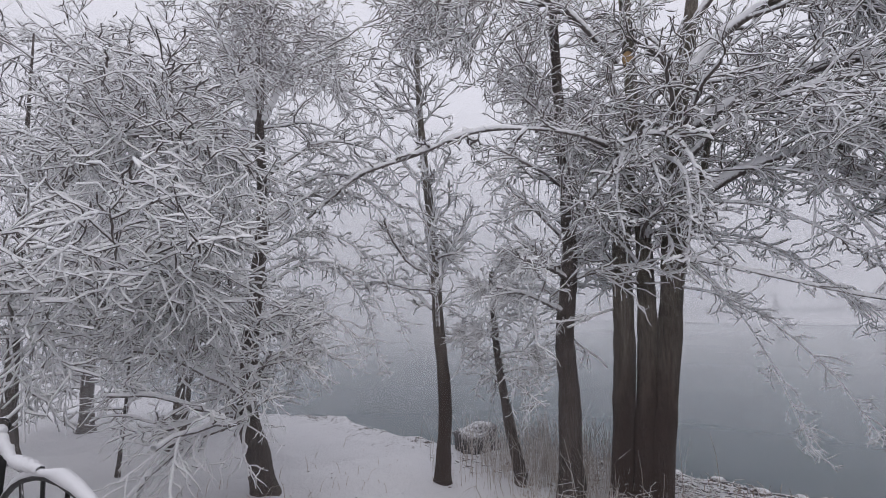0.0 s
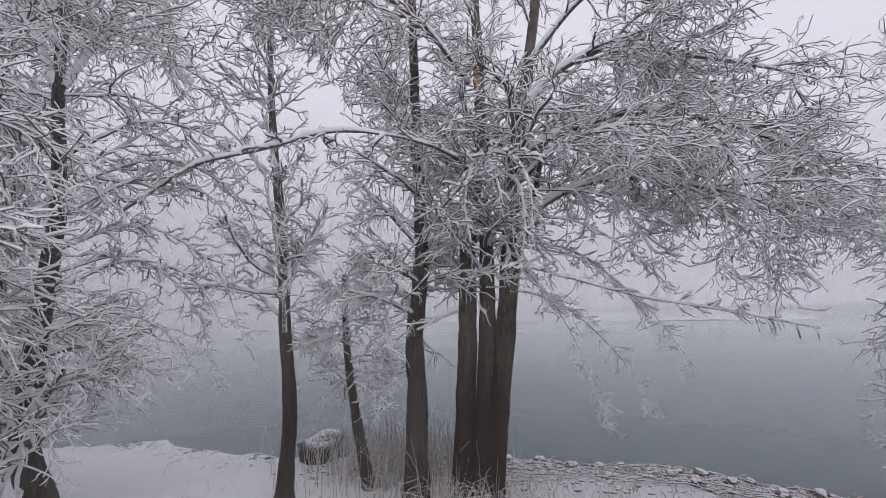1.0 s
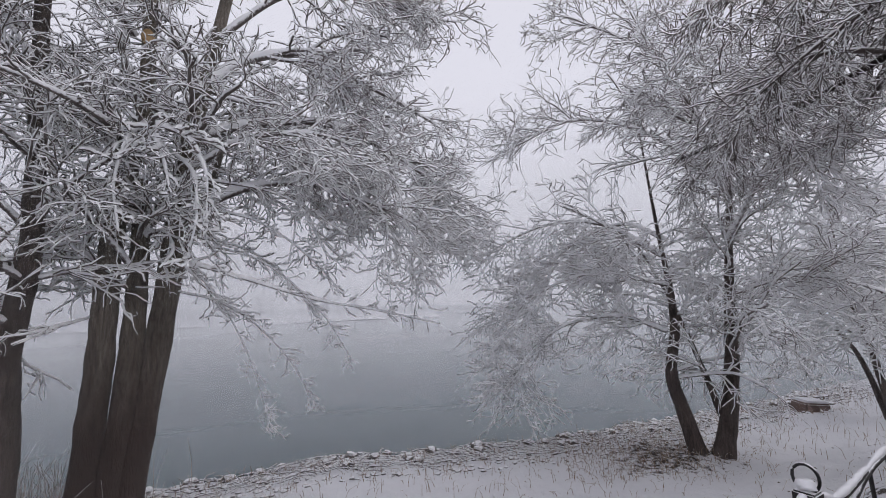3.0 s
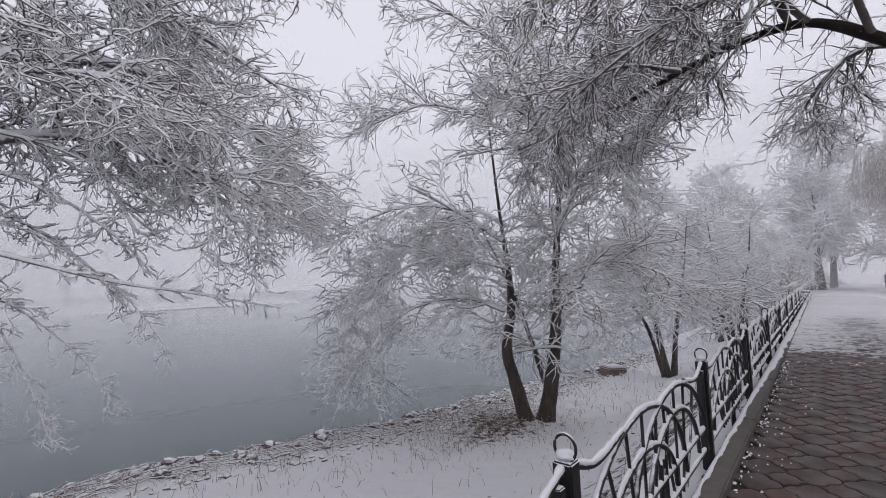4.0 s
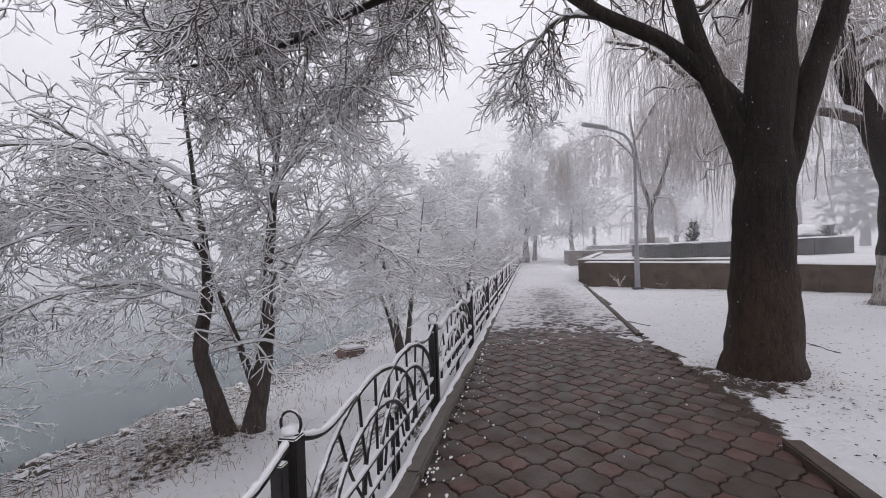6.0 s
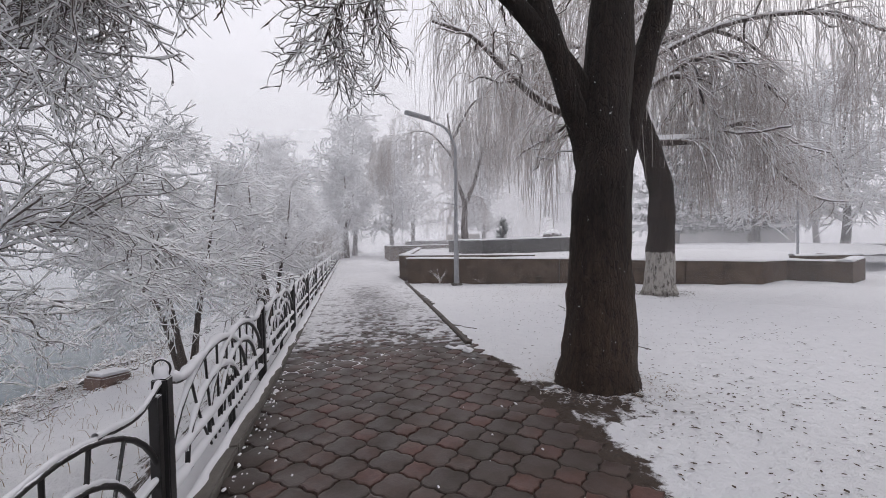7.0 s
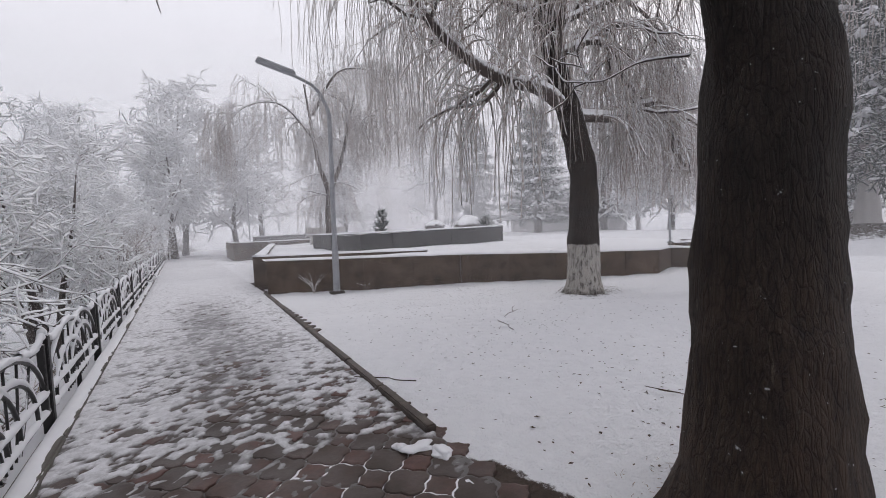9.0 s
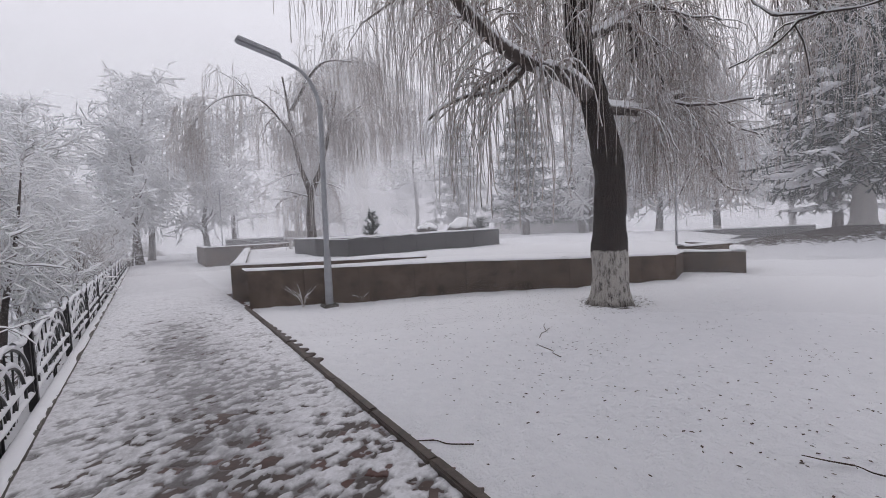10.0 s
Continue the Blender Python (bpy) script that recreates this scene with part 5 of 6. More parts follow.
def frosted(x, y, h, seed, reach):
    z = on_ground(x, y) - 0.1
    return tree("frosted_tree", "riverside tree white with hoar frost, branching low over the bank",
                [([(x, y, z), (x - 0.2, y - 0.3, z + h * 0.3), (x - 0.5, y - 0.5, z + h * 0.6), (x - 0.6, y - 0.9, z + h)], 0.12, 0.010),
                 ([(x + 0.15, y + 0.1, z), (x + 0.35, y + 0.2, z + h * 0.3), (x + 0.7, y + 0.2, z + h * 0.6), (x + 0.9, y + 0.6, z + h * 0.95)], 0.11, 0.010),
                 ([(x - 0.1, y, z), (x - 0.7, y + 0.2, z + h * 0.3), (x - 1.5, y + 0.3, z + h * 0.5), (x - 2.0, y + 0.4, z + h * 0.75)], 0.09, 0.010)], [],
                (dict(m=14, span=(0.38, 1.0), angle=(40, 85), length=(reach * 0.5, reach), n=8, thin=0.4, droop=0.05, wander=0.13, rmin=0.012), None),
                FROST_LV, seed, M_BARK, M_FROST, 0.034, "frosted trees along the bank", wood=M_TWIG, rings=26, sides=11, fine_sides=3)


fa, fb = frosted(-3.7, 18.6, 6.4, 31, 2.6), frosted(-2.3, 24.4, 6.3, 32, 2.6)
for src, x, y, turn in ((fa, -3.6, 29.0, 80), (fb, -3.2, 34.5, 150), (fa, -2.6, 40.5, 200)):
    copy_thing(src, pose(x, y, on_ground(x, y) - 0.1, 0, 0, turn))

FAR_LV = [dict(m=9, span=(0.2, 1.0), angle=(30, 70), length=(1.0, 2.4), n=4, thin=0.5, droop=0.15, wander=0.16, rmin=0.025),
          dict(m=5, span=(0.2, 1.0), angle=(25, 70), length=(0.5, 1.3), n=2, thin=0.7, droop=0.3, wander=0.2, rmin=0.022)]


def far_tree(x, y, h, seed, label, bark=M_BARK):
    return tree("far_tree", label, [([(x, y, -0.3), (x + 0.2, y, h * 0.3), (x - 0.1, y, h * 0.6), (x + 0.3, y, h)], 0.26, 0.015)], [],
                (dict(m=34, span=(0.22, 1.0), angle=(30, 75), length=(h * 0.2, h * 0.42), n=7, thin=0.4, droop=0.04, wander=0.12, rmin=0.03), None),
                FAR_LV, seed, bark, M_FROST, 0.05, "far trees in fog", wood=M_TWIG, rings=20, sides=9, fine_sides=3)


ft = far_tree(1.5, 50, 13, 41, "tall tree thick with frost, faint in fog")
fs = far_tree(-5, 47, 8.5, 42, "bushy tree thick with frost, faint in fog")
for src, x, y, turn in ((ft, -8, 60, 40), (ft, 8.5, 56, 90), (fs, 0.8, 44, 120), (fs, 5.2, 47, 200), (ft, 16, 60, 220), (fs, 14, 46, 10), (ft, 26, 50, 300), (fs, 36, 44, 60), (ft, 40, 34, 130), (fs, 46, 22, 80), (ft, 52, 6, 20), (fs, -9, 72, 160), (ft, -16, 84, 250)):
    copy_thing(src, pose(x, y, -0.3, 0, 0, turn))

# ---- spruce on its mound ----
SX, SY = 25.2, 13.7
mth, mr = np.linspace(0, 2 * math.pi, 49)[:-1], np.linspace(0.02, 5.2, 16)
MT, MR = np.meshgrid(mth, mr, indexing="ij")
MX, MY = SX + MR * np.cos(MT), SY + MR * np.sin(MT)
MZ = 1.0 * np.clip(1 - MR / 5.0, 0, 1) ** 0.8 - 0.03 + 0.10 * (fbm(MX * 1.2, MY * 1.2, 81) - 0.5)
i = np.arange(48 * 16).reshape(48, 16)
q = np.stack([i[:, :-1], np.roll(i, -1, 0)[:, :-1], np.roll(i, -1, 0)[:, 1:], i[:, 1:]], -1).reshape(-1, 4)
mound = mesh_np("gfine_sidesmound", np.stack([MX, MY, MZ], -1).reshape(-1, 3), q[:, ::-1], M_GROUND)
mound.data.attributes.new("bare", "FLOAT", "POINT").data.foreach_set("value", np.interp(MR + 1.2 * np.cos(MT - 4.2), [1.0, 3.8, 5.0], [0.85, 0.6, 0.05]).ravel().astype(np.float32))
tagged(mound, "low earth mound under a spruce, snowy at the rim", "mound", kind="structure")


def spruce_tree(x, y, z, h, spread, step, fan, seed, label, trunk, group=""):
    """A spruce of sweeping boughs, each fringed with needle sprays and loaded with pads of snow."""
    me = root("spruce_tree", (x, y, z), label, "tree", group)
    trunk_mesh([(x, y, z - 0.1), (x, y, z + h * 0.2), (x + 0.1, y, z + h * 0.6), (x, y, z + h)], 0.42 * h / 13, 0.05, trunk, me, 5, rings=24, k=12)
    rng = np.random.default_rng(seed)
    chunks, pads = [], []
    for zz in np.arange(2.2, h - 0.3, step):
        reach = spread * (1 - (zz - 1.2) / (h - 0.6)) ** 0.8 + 0.2
        count = int(10 + reach * 1.5)
        th = rng.uniform(0, 2 * math.pi) + np.arange(count) * 2 * math.pi / count + rng.normal(size=count) * 0.15
        L = reach * rng.uniform(0.65, 1.15, count)
        s = np.linspace(0, 1, 7)
        P = np.stack([np.cos(th)[:, None] * L[:, None] * s, np.sin(th)[:, None] * L[:, None] * s, zz - (0.30 * L[:, None]) * s ** 1.5 + 0.16 * L[:, None] * s ** 4], -1)
        R = 0.05 * np.linspace(1, 0.3, 7)[None] * np.ones((count, 1))
        C, CR = grow(rng, P, R, fan, (0.12, 1.0), (40, 75), (0.35, 0.95), 3, 0.8, 0.6, 0.08, 0.35, rmin=0.032)
        C2, CR2 = grow(rng, C, CR, 3, (0.1, 1.0), (30, 65), (0.2, 0.5), 2, 0.9, 0.9, 0.08, 0.5, rmin=0.03)
        for j in range(count):
            V, F = tubes(P[j:j + 1], R[j:j + 1], 5, 0.05, rng)
            mesh_np("bough", V, F, M_NEEDLE, me)
        lain = P[rng.random(count) < 0.7][:, 2:] + rng.normal(size=(1, 5, 3)) * 0.06 + [0, 0, 0.05]
        pads.append(tubes(lain, np.array([[0.02, 0.9, 0.7, 1.0, 0.05]]) * rng.uniform(0.05, 0.19, (len(lain), 5)), 6, 0.02, rng))
        few = C[rng.random(len(C)) < 0.22] + [0, 0, 0.04]
        pads.append(tubes(few, rng.uniform(0.03, 0.10, few.shape[:2]), 5, 0.0, rng))
        chunks += [tubes(C, CR, 3, 0.015, rng), tubes(C2, CR2, 3, 0.012, rng)]
    V, F = gather(chunks)
    tagged(mesh_np("needles", V, F, M_NEEDLE, me), kind="stuff")
    V, F = gather(pads)
    tagged(mesh_np("lying_snow", V, F, M_SNOW, me), kind="stuff")
    return me


spruce_tree(SX, SY, 0.8, 13.2, 4.7, 0.6, 12, 51, "tall dark spruce with snow lying on its sweeping boughs", M_PALE)
dim = spruce_tree(22.8, 30.2, 0.0, 9.8, 3.0, 0.8, 7, 52, "dark spruce beyond the raised beds, dim in mist", M_BARK, "spruces in the mist")
for x, y, big, turn in ((27.5, 44, 1.25, 100), (30.5, 31.5, 1.0, 200), (34, 16.5, 0.9, 40)):
    copy_thing(dim, pose(x, y, -0.05, 0, 0, turn) @ Matrix.Scale(big, 4))
fw = far_tree(29.2, 24.4, 9.5, 43, "frosted tree with a limewashed trunk, faint in mist", M_BARK_WASH)
for x, y, turn in ((34.5, 23.0, 70), (26.5, 27.5, 190)):
    copy_thing(fw, pose(x, y, -0.3, 0, 0, turn))
# low brushwood at the far end of the fence
for k, (x, y, h) in enumerate(((-0.9, 27.0, 1.9), (-0.8, 31.5, 2.2), (-0.5, 36.0, 2.4), (0.3, 43.5, 2.6))):
    z = on_ground(x, y) - 0.05
    tree("brushwood", "thicket of thin reddish-brown stems touched with frost", [([(x + a, y + b, z), (x + a * 2, y + b * 2, z + h * 0.5), (x + a * 3.5, y + b * 3, z + h)], 0.035, 0.012) for a, b in ((0.1, 0.2), (-0.2, 0.1), (0.1, -0.25), (-0.1, -0.1))], [],
         (dict(m=12, span=(0.1, 1.0), angle=(20, 60), length=(0.5, 1.3), n=6, thin=0.6, droop=-0.1, wander=0.15, rmin=0.010), None),
         [dict(m=7, span=(0.15, 1.0), angle=(20, 60), length=(0.25, 0.7), n=4, thin=0.7, droop=0.0, wander=0.15, rmin=0.008)], 61 + k, M_BARK, M_TWIG_BROWN, 0.010, "brushwood by the fence", "shrub", wood=M_TWIG_DARK, rings=10, sides=6)

# ---- things in the raised beds ----


def lump(name, place, size, material, label, category, seed, squash=1.0, rough=0.22, group=""):
    me = bpy.data.meshes.new(name)
    bm = bmesh.new()
    bmesh.ops.create_icosphere(bm, subdivisions=3, radius=1)
    for v in bm.verts:
        w = 1 + rough * noise.noise(v.co * 1.4 + Vector((seed, 0, 0))) + rough * 0.5 * noise.noise(v.co * 4 + Vector((0, seed, 0)))
        v.co = Vector((v.co.x * size[0], v.co.y * size[1], max(v.co.z, -0.4) * size[2])) * w
    bm.to_mesh(me)
    bm.free()
    me.materials.append(material)
    me.shade_smooth()
    ob = new(name, me)
    ob.location = place
    return tagged(ob, label, category, group)


for x, y, s in ((10.1, 23.0, 0.42), (11.7, 22.9, 0.62)):
    lump("boulder", (x, y, 1.5), (s, s * 0.7, s * 0.7), M_SNOW_ROCK, "grey boulder under a cap of snow in the bed", "boulder", x, group="boulders in the upper bed")
for x, y, h in ((7.6, 22.6, 0.75), (12.25, 22.4, 0.42)):
    me = root("dwarf_conifer", (x, y, 1.36), "small dark conifer shrub sprinkled with snow", "shrub", "small conifers in the upper bed")
    rr = np.random.default_rng(int(x * 10))
    a = np.array([[[0, 0, 0], [0, 0.02, h * 0.5], [0.03, 0, h]]])
    V, F = tubes(a, np.array([[0.03, 0.02, 0.01]]), 5)
    mesh_np("stem", V, F, M_BARK, me)
    C, CR = grow(rr, a, np.array([[0.03, 0.02, 0.012]]), 46, (0.0, 1), (35, 85), (0.12, 0.42), 4, 0.8, -0.3, 0.12, rmin=0.014)
    C2, CR2 = grow(rr, C, CR, 5, (0.2, 1), (25, 60), (0.08, 0.2), 2, 0.9, 0, 0.1, rmin=0.012)
    V, F = gather([tubes(C, CR, 3, 0.012, rr), tubes(C2, CR2, 3, 0.012, rr)])
    tagged(mesh_np("needles", V, F, M_NEEDLE, me), kind="stuff")
bench = root("bench", (8.6, 33.0, 0.86), "white park bench buried in snow, faint in mist", "bench")
for nm, lo, hi, mt in (("seat", (-1.2, -0.25, 0.40), (1.2, 0.25, 0.46), M_PALE), ("snow_cover", (-1.2, -0.26, 0.46), (1.2, 0.26, 0.56), M_SNOW), ("backrest", (-1.2, 0.22, 0.56), (1.2, 0.27, 0.9), M_PALE),
                       ("leg", (-1.0, -0.2, -0.1), (-0.9, 0.2, 0.4), M_PALE), ("leg", (0.9, -0.2, -0.1), (1.0, 0.2, 0.4), M_PALE)):
    bm = bmesh.new()
    box(bm, lo, hi, 0.02)
    part(nm, bm, mt, bench)
for x, y, h, base in ((5.8, 44.0, 5.2, 0), (7.2, 46.0, 4.8, 0), (15.7, 16.4, 2.3, 0.8)):
    me = root("thin_post", (x, y, base), "thin grey metal post standing in the snow", "post", "thin posts")
    c = curve_through([(0, 0, -0.2), (0, 0, h / 2), (0.02, 0, h)], 12)
    V, F = tubes(c[None], np.linspace(0.04, 0.03, 12)[None], 8)
    mesh_np("shaft", V, F, M_GALV, me)
    bm = bmesh.new()
    bmesh.ops.create_icosphere(bm, subdivisions=2, radius=0.05)
    bmesh.ops.translate(bm, vec=(0.02, 0, h), verts=bm.verts)
    part("cap", bm, M_SNOW, me)


def building(name, place, turn, size, floors, bays, label):
    me = root(name, place, label, "building")
    me.rotation_euler = (0, 0, radians(turn))
    w, d, h = size
    bm = bmesh.new()
    box(bm, (0, 0, 0), (w, d, h), 0.05)
    part("wall", bm, M_PALE, me)
    bm = bmesh.new()
    box(bm, (-0.3, -0.3, h), (w + 0.3, d + 0.3, h + 0.4), 0.05)
    part("roof", bm, M_SNOW, me)
    fh, bw = h / floors, w / bays
    for f in range(floors):
        for b in range(bays):
            bm = bmesh.new()
            box(bm, (b * bw + bw * 0.3, -0.02, f * fh + fh * 0.3), (b * bw + bw * 0.7, 0.1, f * fh + fh * 0.78), 0.02)
            win = part("window", bm, M_PALE, me)
            bm = bmesh.new()
            box(bm, (b * bw + bw * 0.34, -0.045, f * fh + fh * 0.34), (b * bw + bw * 0.66, -0.022, f * fh + fh * 0.74), 0.005)
            part("pane", bm, M_GLASS, win)
    return me


building("apartment_building", (38.6, 90.8, 0), 30, (34, 14, 36), 12, 9, "pale apartment block almost lost in fog")
building("pavilion", (27, 38, 0), -40, (10, 5, 3.4), 1, 5, "low pale park building in fog")

# ---- small things on the bank ----
rngb = np.random.default_rng(91)


def blades(count, xs, ys, h, lean, rad):
    x, y = xs(count), ys(count)
    z = gfine_sidesheight(x, y) - 0.02
    H = rngb.uniform(*h, count)
    d = rngb.normal(size=(count, 2)) * lean
    P = np.stack([np.column_stack([x, y, z]), np.column_stack([x + d[:, 0] * H * 0.35, y + d[:, 1] * H * 0.35, z + H * 0.6]), np.column_stack([x + d[:, 0] * H, y + d[:, 1] * H, z + H * (1 - 0.3 * np.hypot(d[:, 0], d[:, 1]))])], 1)
    return tubes(P, np.array([[1.0, 0.8, 0.35]]) * rad * np.ones((count, 1)), 3, 0.003)


V, F = gather([blades(900, lambda n: rngb.normal(-9.9, 0.75, n), lambda n: rngb.normal(-2.6, 1.1, n), (0.4, 1.5), 0.2, 0.007),
               blades(500, lambda n: rngb.normal(-8.9, 0.5, n), lambda n: rngb.normal(-0.9, 1.3, n), (0.2, 0.7), 0.5, 0.007)])
tagged(mesh_np("reeds", V, F, M_REED), "clump of dry brown reeds and brush among the trees", "reeds", kind="stuff")
ly = rngb.uniform(-4, 24, 2600)
V, F = gather([blades(2600, lambda n: lip(ly) + rngb.gamma(1.6, 0.7, n), lambda n: ly, (0.06, 0.32), 0.5, 0.006),
               blades(900, lambda n: rngb.normal(-6.4, 0.9, n), lambda n: rngb.normal(10.8, 1.5, n), (0.06, 0.3), 0.6, 0.006),
               blades(700, lambda n: rngb.uniform(-9, -0.8, n), lambda n: rngb.uniform(-9, 20, n), (0.06, 0.4), 0.4, 0.005)])
a = rngb.uniform(0, 6.28, 420)
ar = rngb.uniform(0.40, 0.72, 420)
G, H = gather([(V, F), blades(420, lambda n: 3.44 + ar * np.cos(a), lambda n: 8.64 + ar * np.sin(a), (0.02, 0.055), 0.8, 0.0025)])
V, F = G, H
tagged(mesh_np("dry_grass", V, F, M_GRASS), "tufts of dry orange-brown grass poking through snow", "grass", kind="stuff")

# wire net over the stone edge of the bank
chunks = []
yy = np.arange(-3, 26, 0.22)
for off in np.arange(-0.25, 1.25, 0.15):
    x = lip(yy) + off + 0.03 * rngb.normal(size=len(yy))
    P = np.column_stack([x, yy, gfine_sidesheight(x, yy) + 0.05 + 0.02 * rngb.normal(size=len(yy))])
    chunks.append(tubes(P[None], np.full((1, len(yy)), 0.008), 3, 0.012, rngb))
for y in np.arange(-3, 26, 0.17):
    off = np.linspace(-0.3, 1.2, 7)
    x = lip(y) + off
    yv = y + 0.03 * rngb.normal(size=7)
    P = np.column_stack([x, yv, gfine_sidesheight(x, yv) + 0.05 + 0.02 * rngb.normal(size=7)])
    chunks.append(tubes(P[None], np.full((1, 7), 0.008), 3, 0.012, rngb))
V, F = gather(chunks)
tagged(mesh_np("wire_net", V, F, M_WIRE), "snow-dusted wire net over stones at the water's edge", "wire net", kind="stuff")


def stone_mesh(seed):
    me = bpy.data.meshes.new("stone")
    bm = bmesh.new()
    bmesh.ops.create_icosphere(bm, subdivisions=2, radius=1)
    for v in bm.verts:
        v.co *= 1 + 0.35 * noise.noise(v.co * 1.6 + Vector((seed, 0, 0)))
    bm.to_mesh(me)
    bm.free()
    me.materials.append(M_ROCK)
    return me


stones = [stone_mesh(i * 3.1) for i in range(5)]
for i in range(230):
    y = rngb.uniform(-4, 26)
    x = float(lip(y)) + rngb.uniform(-0.45, 0.9)
    s = rngb.uniform(0.05, 0.16)
    ob = new("stone", stones[i % 5])
    ob.matrix_world = pose(x, y, on_ground(x, y) + s * 0.2, 0, 0, rngb.uniform(0, 360)) @ Matrix.Diagonal((s * 1.3, s, s * 0.7, 1))
    tagged(ob, "dark river stone capped with snow at the water's edge", "stone", "stones along the bank edge")
# finer rubble along the same edge
ico = bmesh.new()
bmesh.ops.create_icosphere(ico, subdivisions=1, radius=1)
iv, jf = np.array([v.co[:] for v in ico.verts]), np.array([[v.index for v in f.verts] for f in ico.faces])
ico.free()
n = 2600
ry = rngb.uniform(-5, 27, n)
rx = lip(ry) + rngb.uniform(-0.5, 1.9, n) - 0.25 * rngb.random(n)
rs = rngb.uniform(0.018, 0.06, n)
V = iv[None] * (1 + 0.35 * rngb.normal(size=(n, len(iv), 1))).clip(0.5, 1.6) * (rs[:, None] * np.array([[1.0, 1.5, 0.8]]))[:, None]
V = V + np.stack([rx, ry, gfine_sidesheight(rx, ry) + rs * 0.25], -1)[:, None]
F = (jf[None] + np.arange(n)[:, None, None] * len(iv)).reshape(-1, 3)
tagged(mesh_np("rubble", V.reshape(-1, 3), F, M_SNOW_ROCK, smooth=False), "small broken stones half buried in snow at the water's edge", "rubble", kind="stuff")
lump("boulder", (-10.9, -5.1, -2.5), (0.6, 0.7, 0.6), M_BOULDER, "dark boulder at the water's edge dusted with snow", "boulder", 4, rough=0.4)
block = root("concrete_block", (-5.9, 19.0, on_ground(-5.9, 19.0) - 0.04), "broken reddish concrete block lying on the snowy bank", "block")
bm = bmesh.new()
box(bm, (-0.5, -0.3, -0.1), (0.5, 0.3, 0.32), 0.05)
bmesh.ops.transform(bm, matrix=pose(0, 0, 0, 4, 6, 70), verts=bm.verts)
part("body", bm, M_BLOCK, block)
bm = bmesh.new()
box(bm, (-0.48, -0.28, 0.33), (0.46, 0.28, 0.40), 0.03)
bmesh.ops.transform(bm, matrix=pose(0, 0, 0, 4, 6, 70), verts=bm.verts)
part("snow_cap", bm, M_SNOW, block)
for x, y, a, b in ((2.42, 10.28, 0.11, 0.065), (2.52, 10.14, 0.06, 0.08), (2.32, 10.36, 0.05, 0.04)):
    lump("snow_clod", (x, y, 0.008), (a, b, 0.024), M_SNOW, "small broken clod of snow at the end of the kerb", "snow", x * 9, rough=0.6, group="snow clods by the kerb")

# cut knot and splashes of snow on the many-stemmed tree
me = root("branch_scar", (-8.98, -0.36, 6.95), "round yellow sawn branch scar on a trunk", "branch scar")
bm = bmesh.new()
bmesh.ops.create_cone(bm, cap_ends=True, segments=20, radius1=0.12, radius2=0.10, depth=0.08)
bmesh.ops.transform(bm, matrix=pose(0, 0, 0, 0, 90, 5) @ Matrix.Diagonal((1.4, 1, 1, 1)), verts=bm.verts)
part("sawn_face", bm, M_CUT, me)

# dead catkins and leaves hanging from the low bough
P = []
for i in range(9):
    u = rngb.uniform(0.55, 1.0)
    p = np.array([-8.4 - 0.2 * u, 2.82 + 3.2 * u, 1.64 - 0.67 * u]) + rngb.normal(size=3) * 0.015
    d = rngb.uniform(0.06, 0.3)
    P.append([p, p + [0.02, 0.02, -d * 0.5], p + [0.0, 0.05, -d]])
V, F = tubes(np.array(P), np.array([[0.003, 0.006, 0.007]]) * np.ones((9, 1)), 4, 0.0)
tagged(mesh_np("dead_catkins", V, F, M_LEAF), "dark dead catkins hanging from a low bough", "catkins", kind="stuff")

# ---- leaves and sticks on the lawn ----


def leaves(name, n, xs, ys, size, label, lift=0.012):
    x, y = xs(n), ys(n)
    z = gfine_sidesheight(x, y) + lift
    a, s, w = rngb.uniform(0, 6.28, n), rngb.uniform(*size, n), rngb.uniform(0.3, 0.6, n)
    u = np.stack([np.cos(a), np.sin(a)], -1)
    v = np.stack([-np.sin(a), np.cos(a)], -1)
    V = np.empty((n, 6, 3))
    for j, (p, q, h) in enumerate(((-1, 0, 0.05), (0.1, -1, 0.2), (1, 0.2, 0.08), (-0.1, 1, 0.18), (-0.3, 0, 0.0), (0.35, 0.1, 0.0))):
        V[:, j, :2] = np.stack([x, y], -1) + u * (p * s)[:, None] + v * (q * s * w)[:, None]
        V[:, j, 2] = z + h * s * rngb.uniform(0.3, 1.0, n)
    i = np.arange(n)[:, None] * 6
    F = np.concatenate([i + np.array([k]) for k in ((0, 4, 1), (4, 5, 1), (5, 2, 1), (0, 3, 4), (4, 3, 5), (5, 3, 2))])
    return tagged(mesh_np(name, V.reshape(-1, 3), F, M_LEAF, smooth=False), label, "leaves", kind="stuff")


# dead leaves, with many small dark ones painting the shade of dents in the snow
leaves("fallen_leaves", 1200, lambda n: 2.8 + rngb.gamma(1.6, 2.2, n), lambda n: rngb.uniform(4.5, 17.5, n), (0.007, 0.026), "dark curled dead leaves and specks imitating shaded dents on the snowy lawn")
leaves("fallen_leaves", 550, lambda n: 3.7 + rngb.normal(0, 0.8, n), lambda n: 7.8 + rngb.normal(0, 0.9, n), (0.007, 0.026), "dark dead leaves and bark bits round the old tree")
hubs = np.column_stack([3.6 + rngb.gamma(1.8, 1.9, 130), rngb.uniform(7.0, 17.2, 130)])
pick = rngb.integers(0, 130, 1100)
leaves("fallen_leaves", 1100, lambda n: np.maximum(2.95, hubs[pick, 0] + rngb.normal(0, 0.28, n)), lambda n: hubs[pick, 1] + rngb.normal(0, 0.28, n), (0.008, 0.026), "clusters of dead leaves half sunk in lawn snow", 0.004)
ang2 = rngb.uniform(0, 6.28, 160)
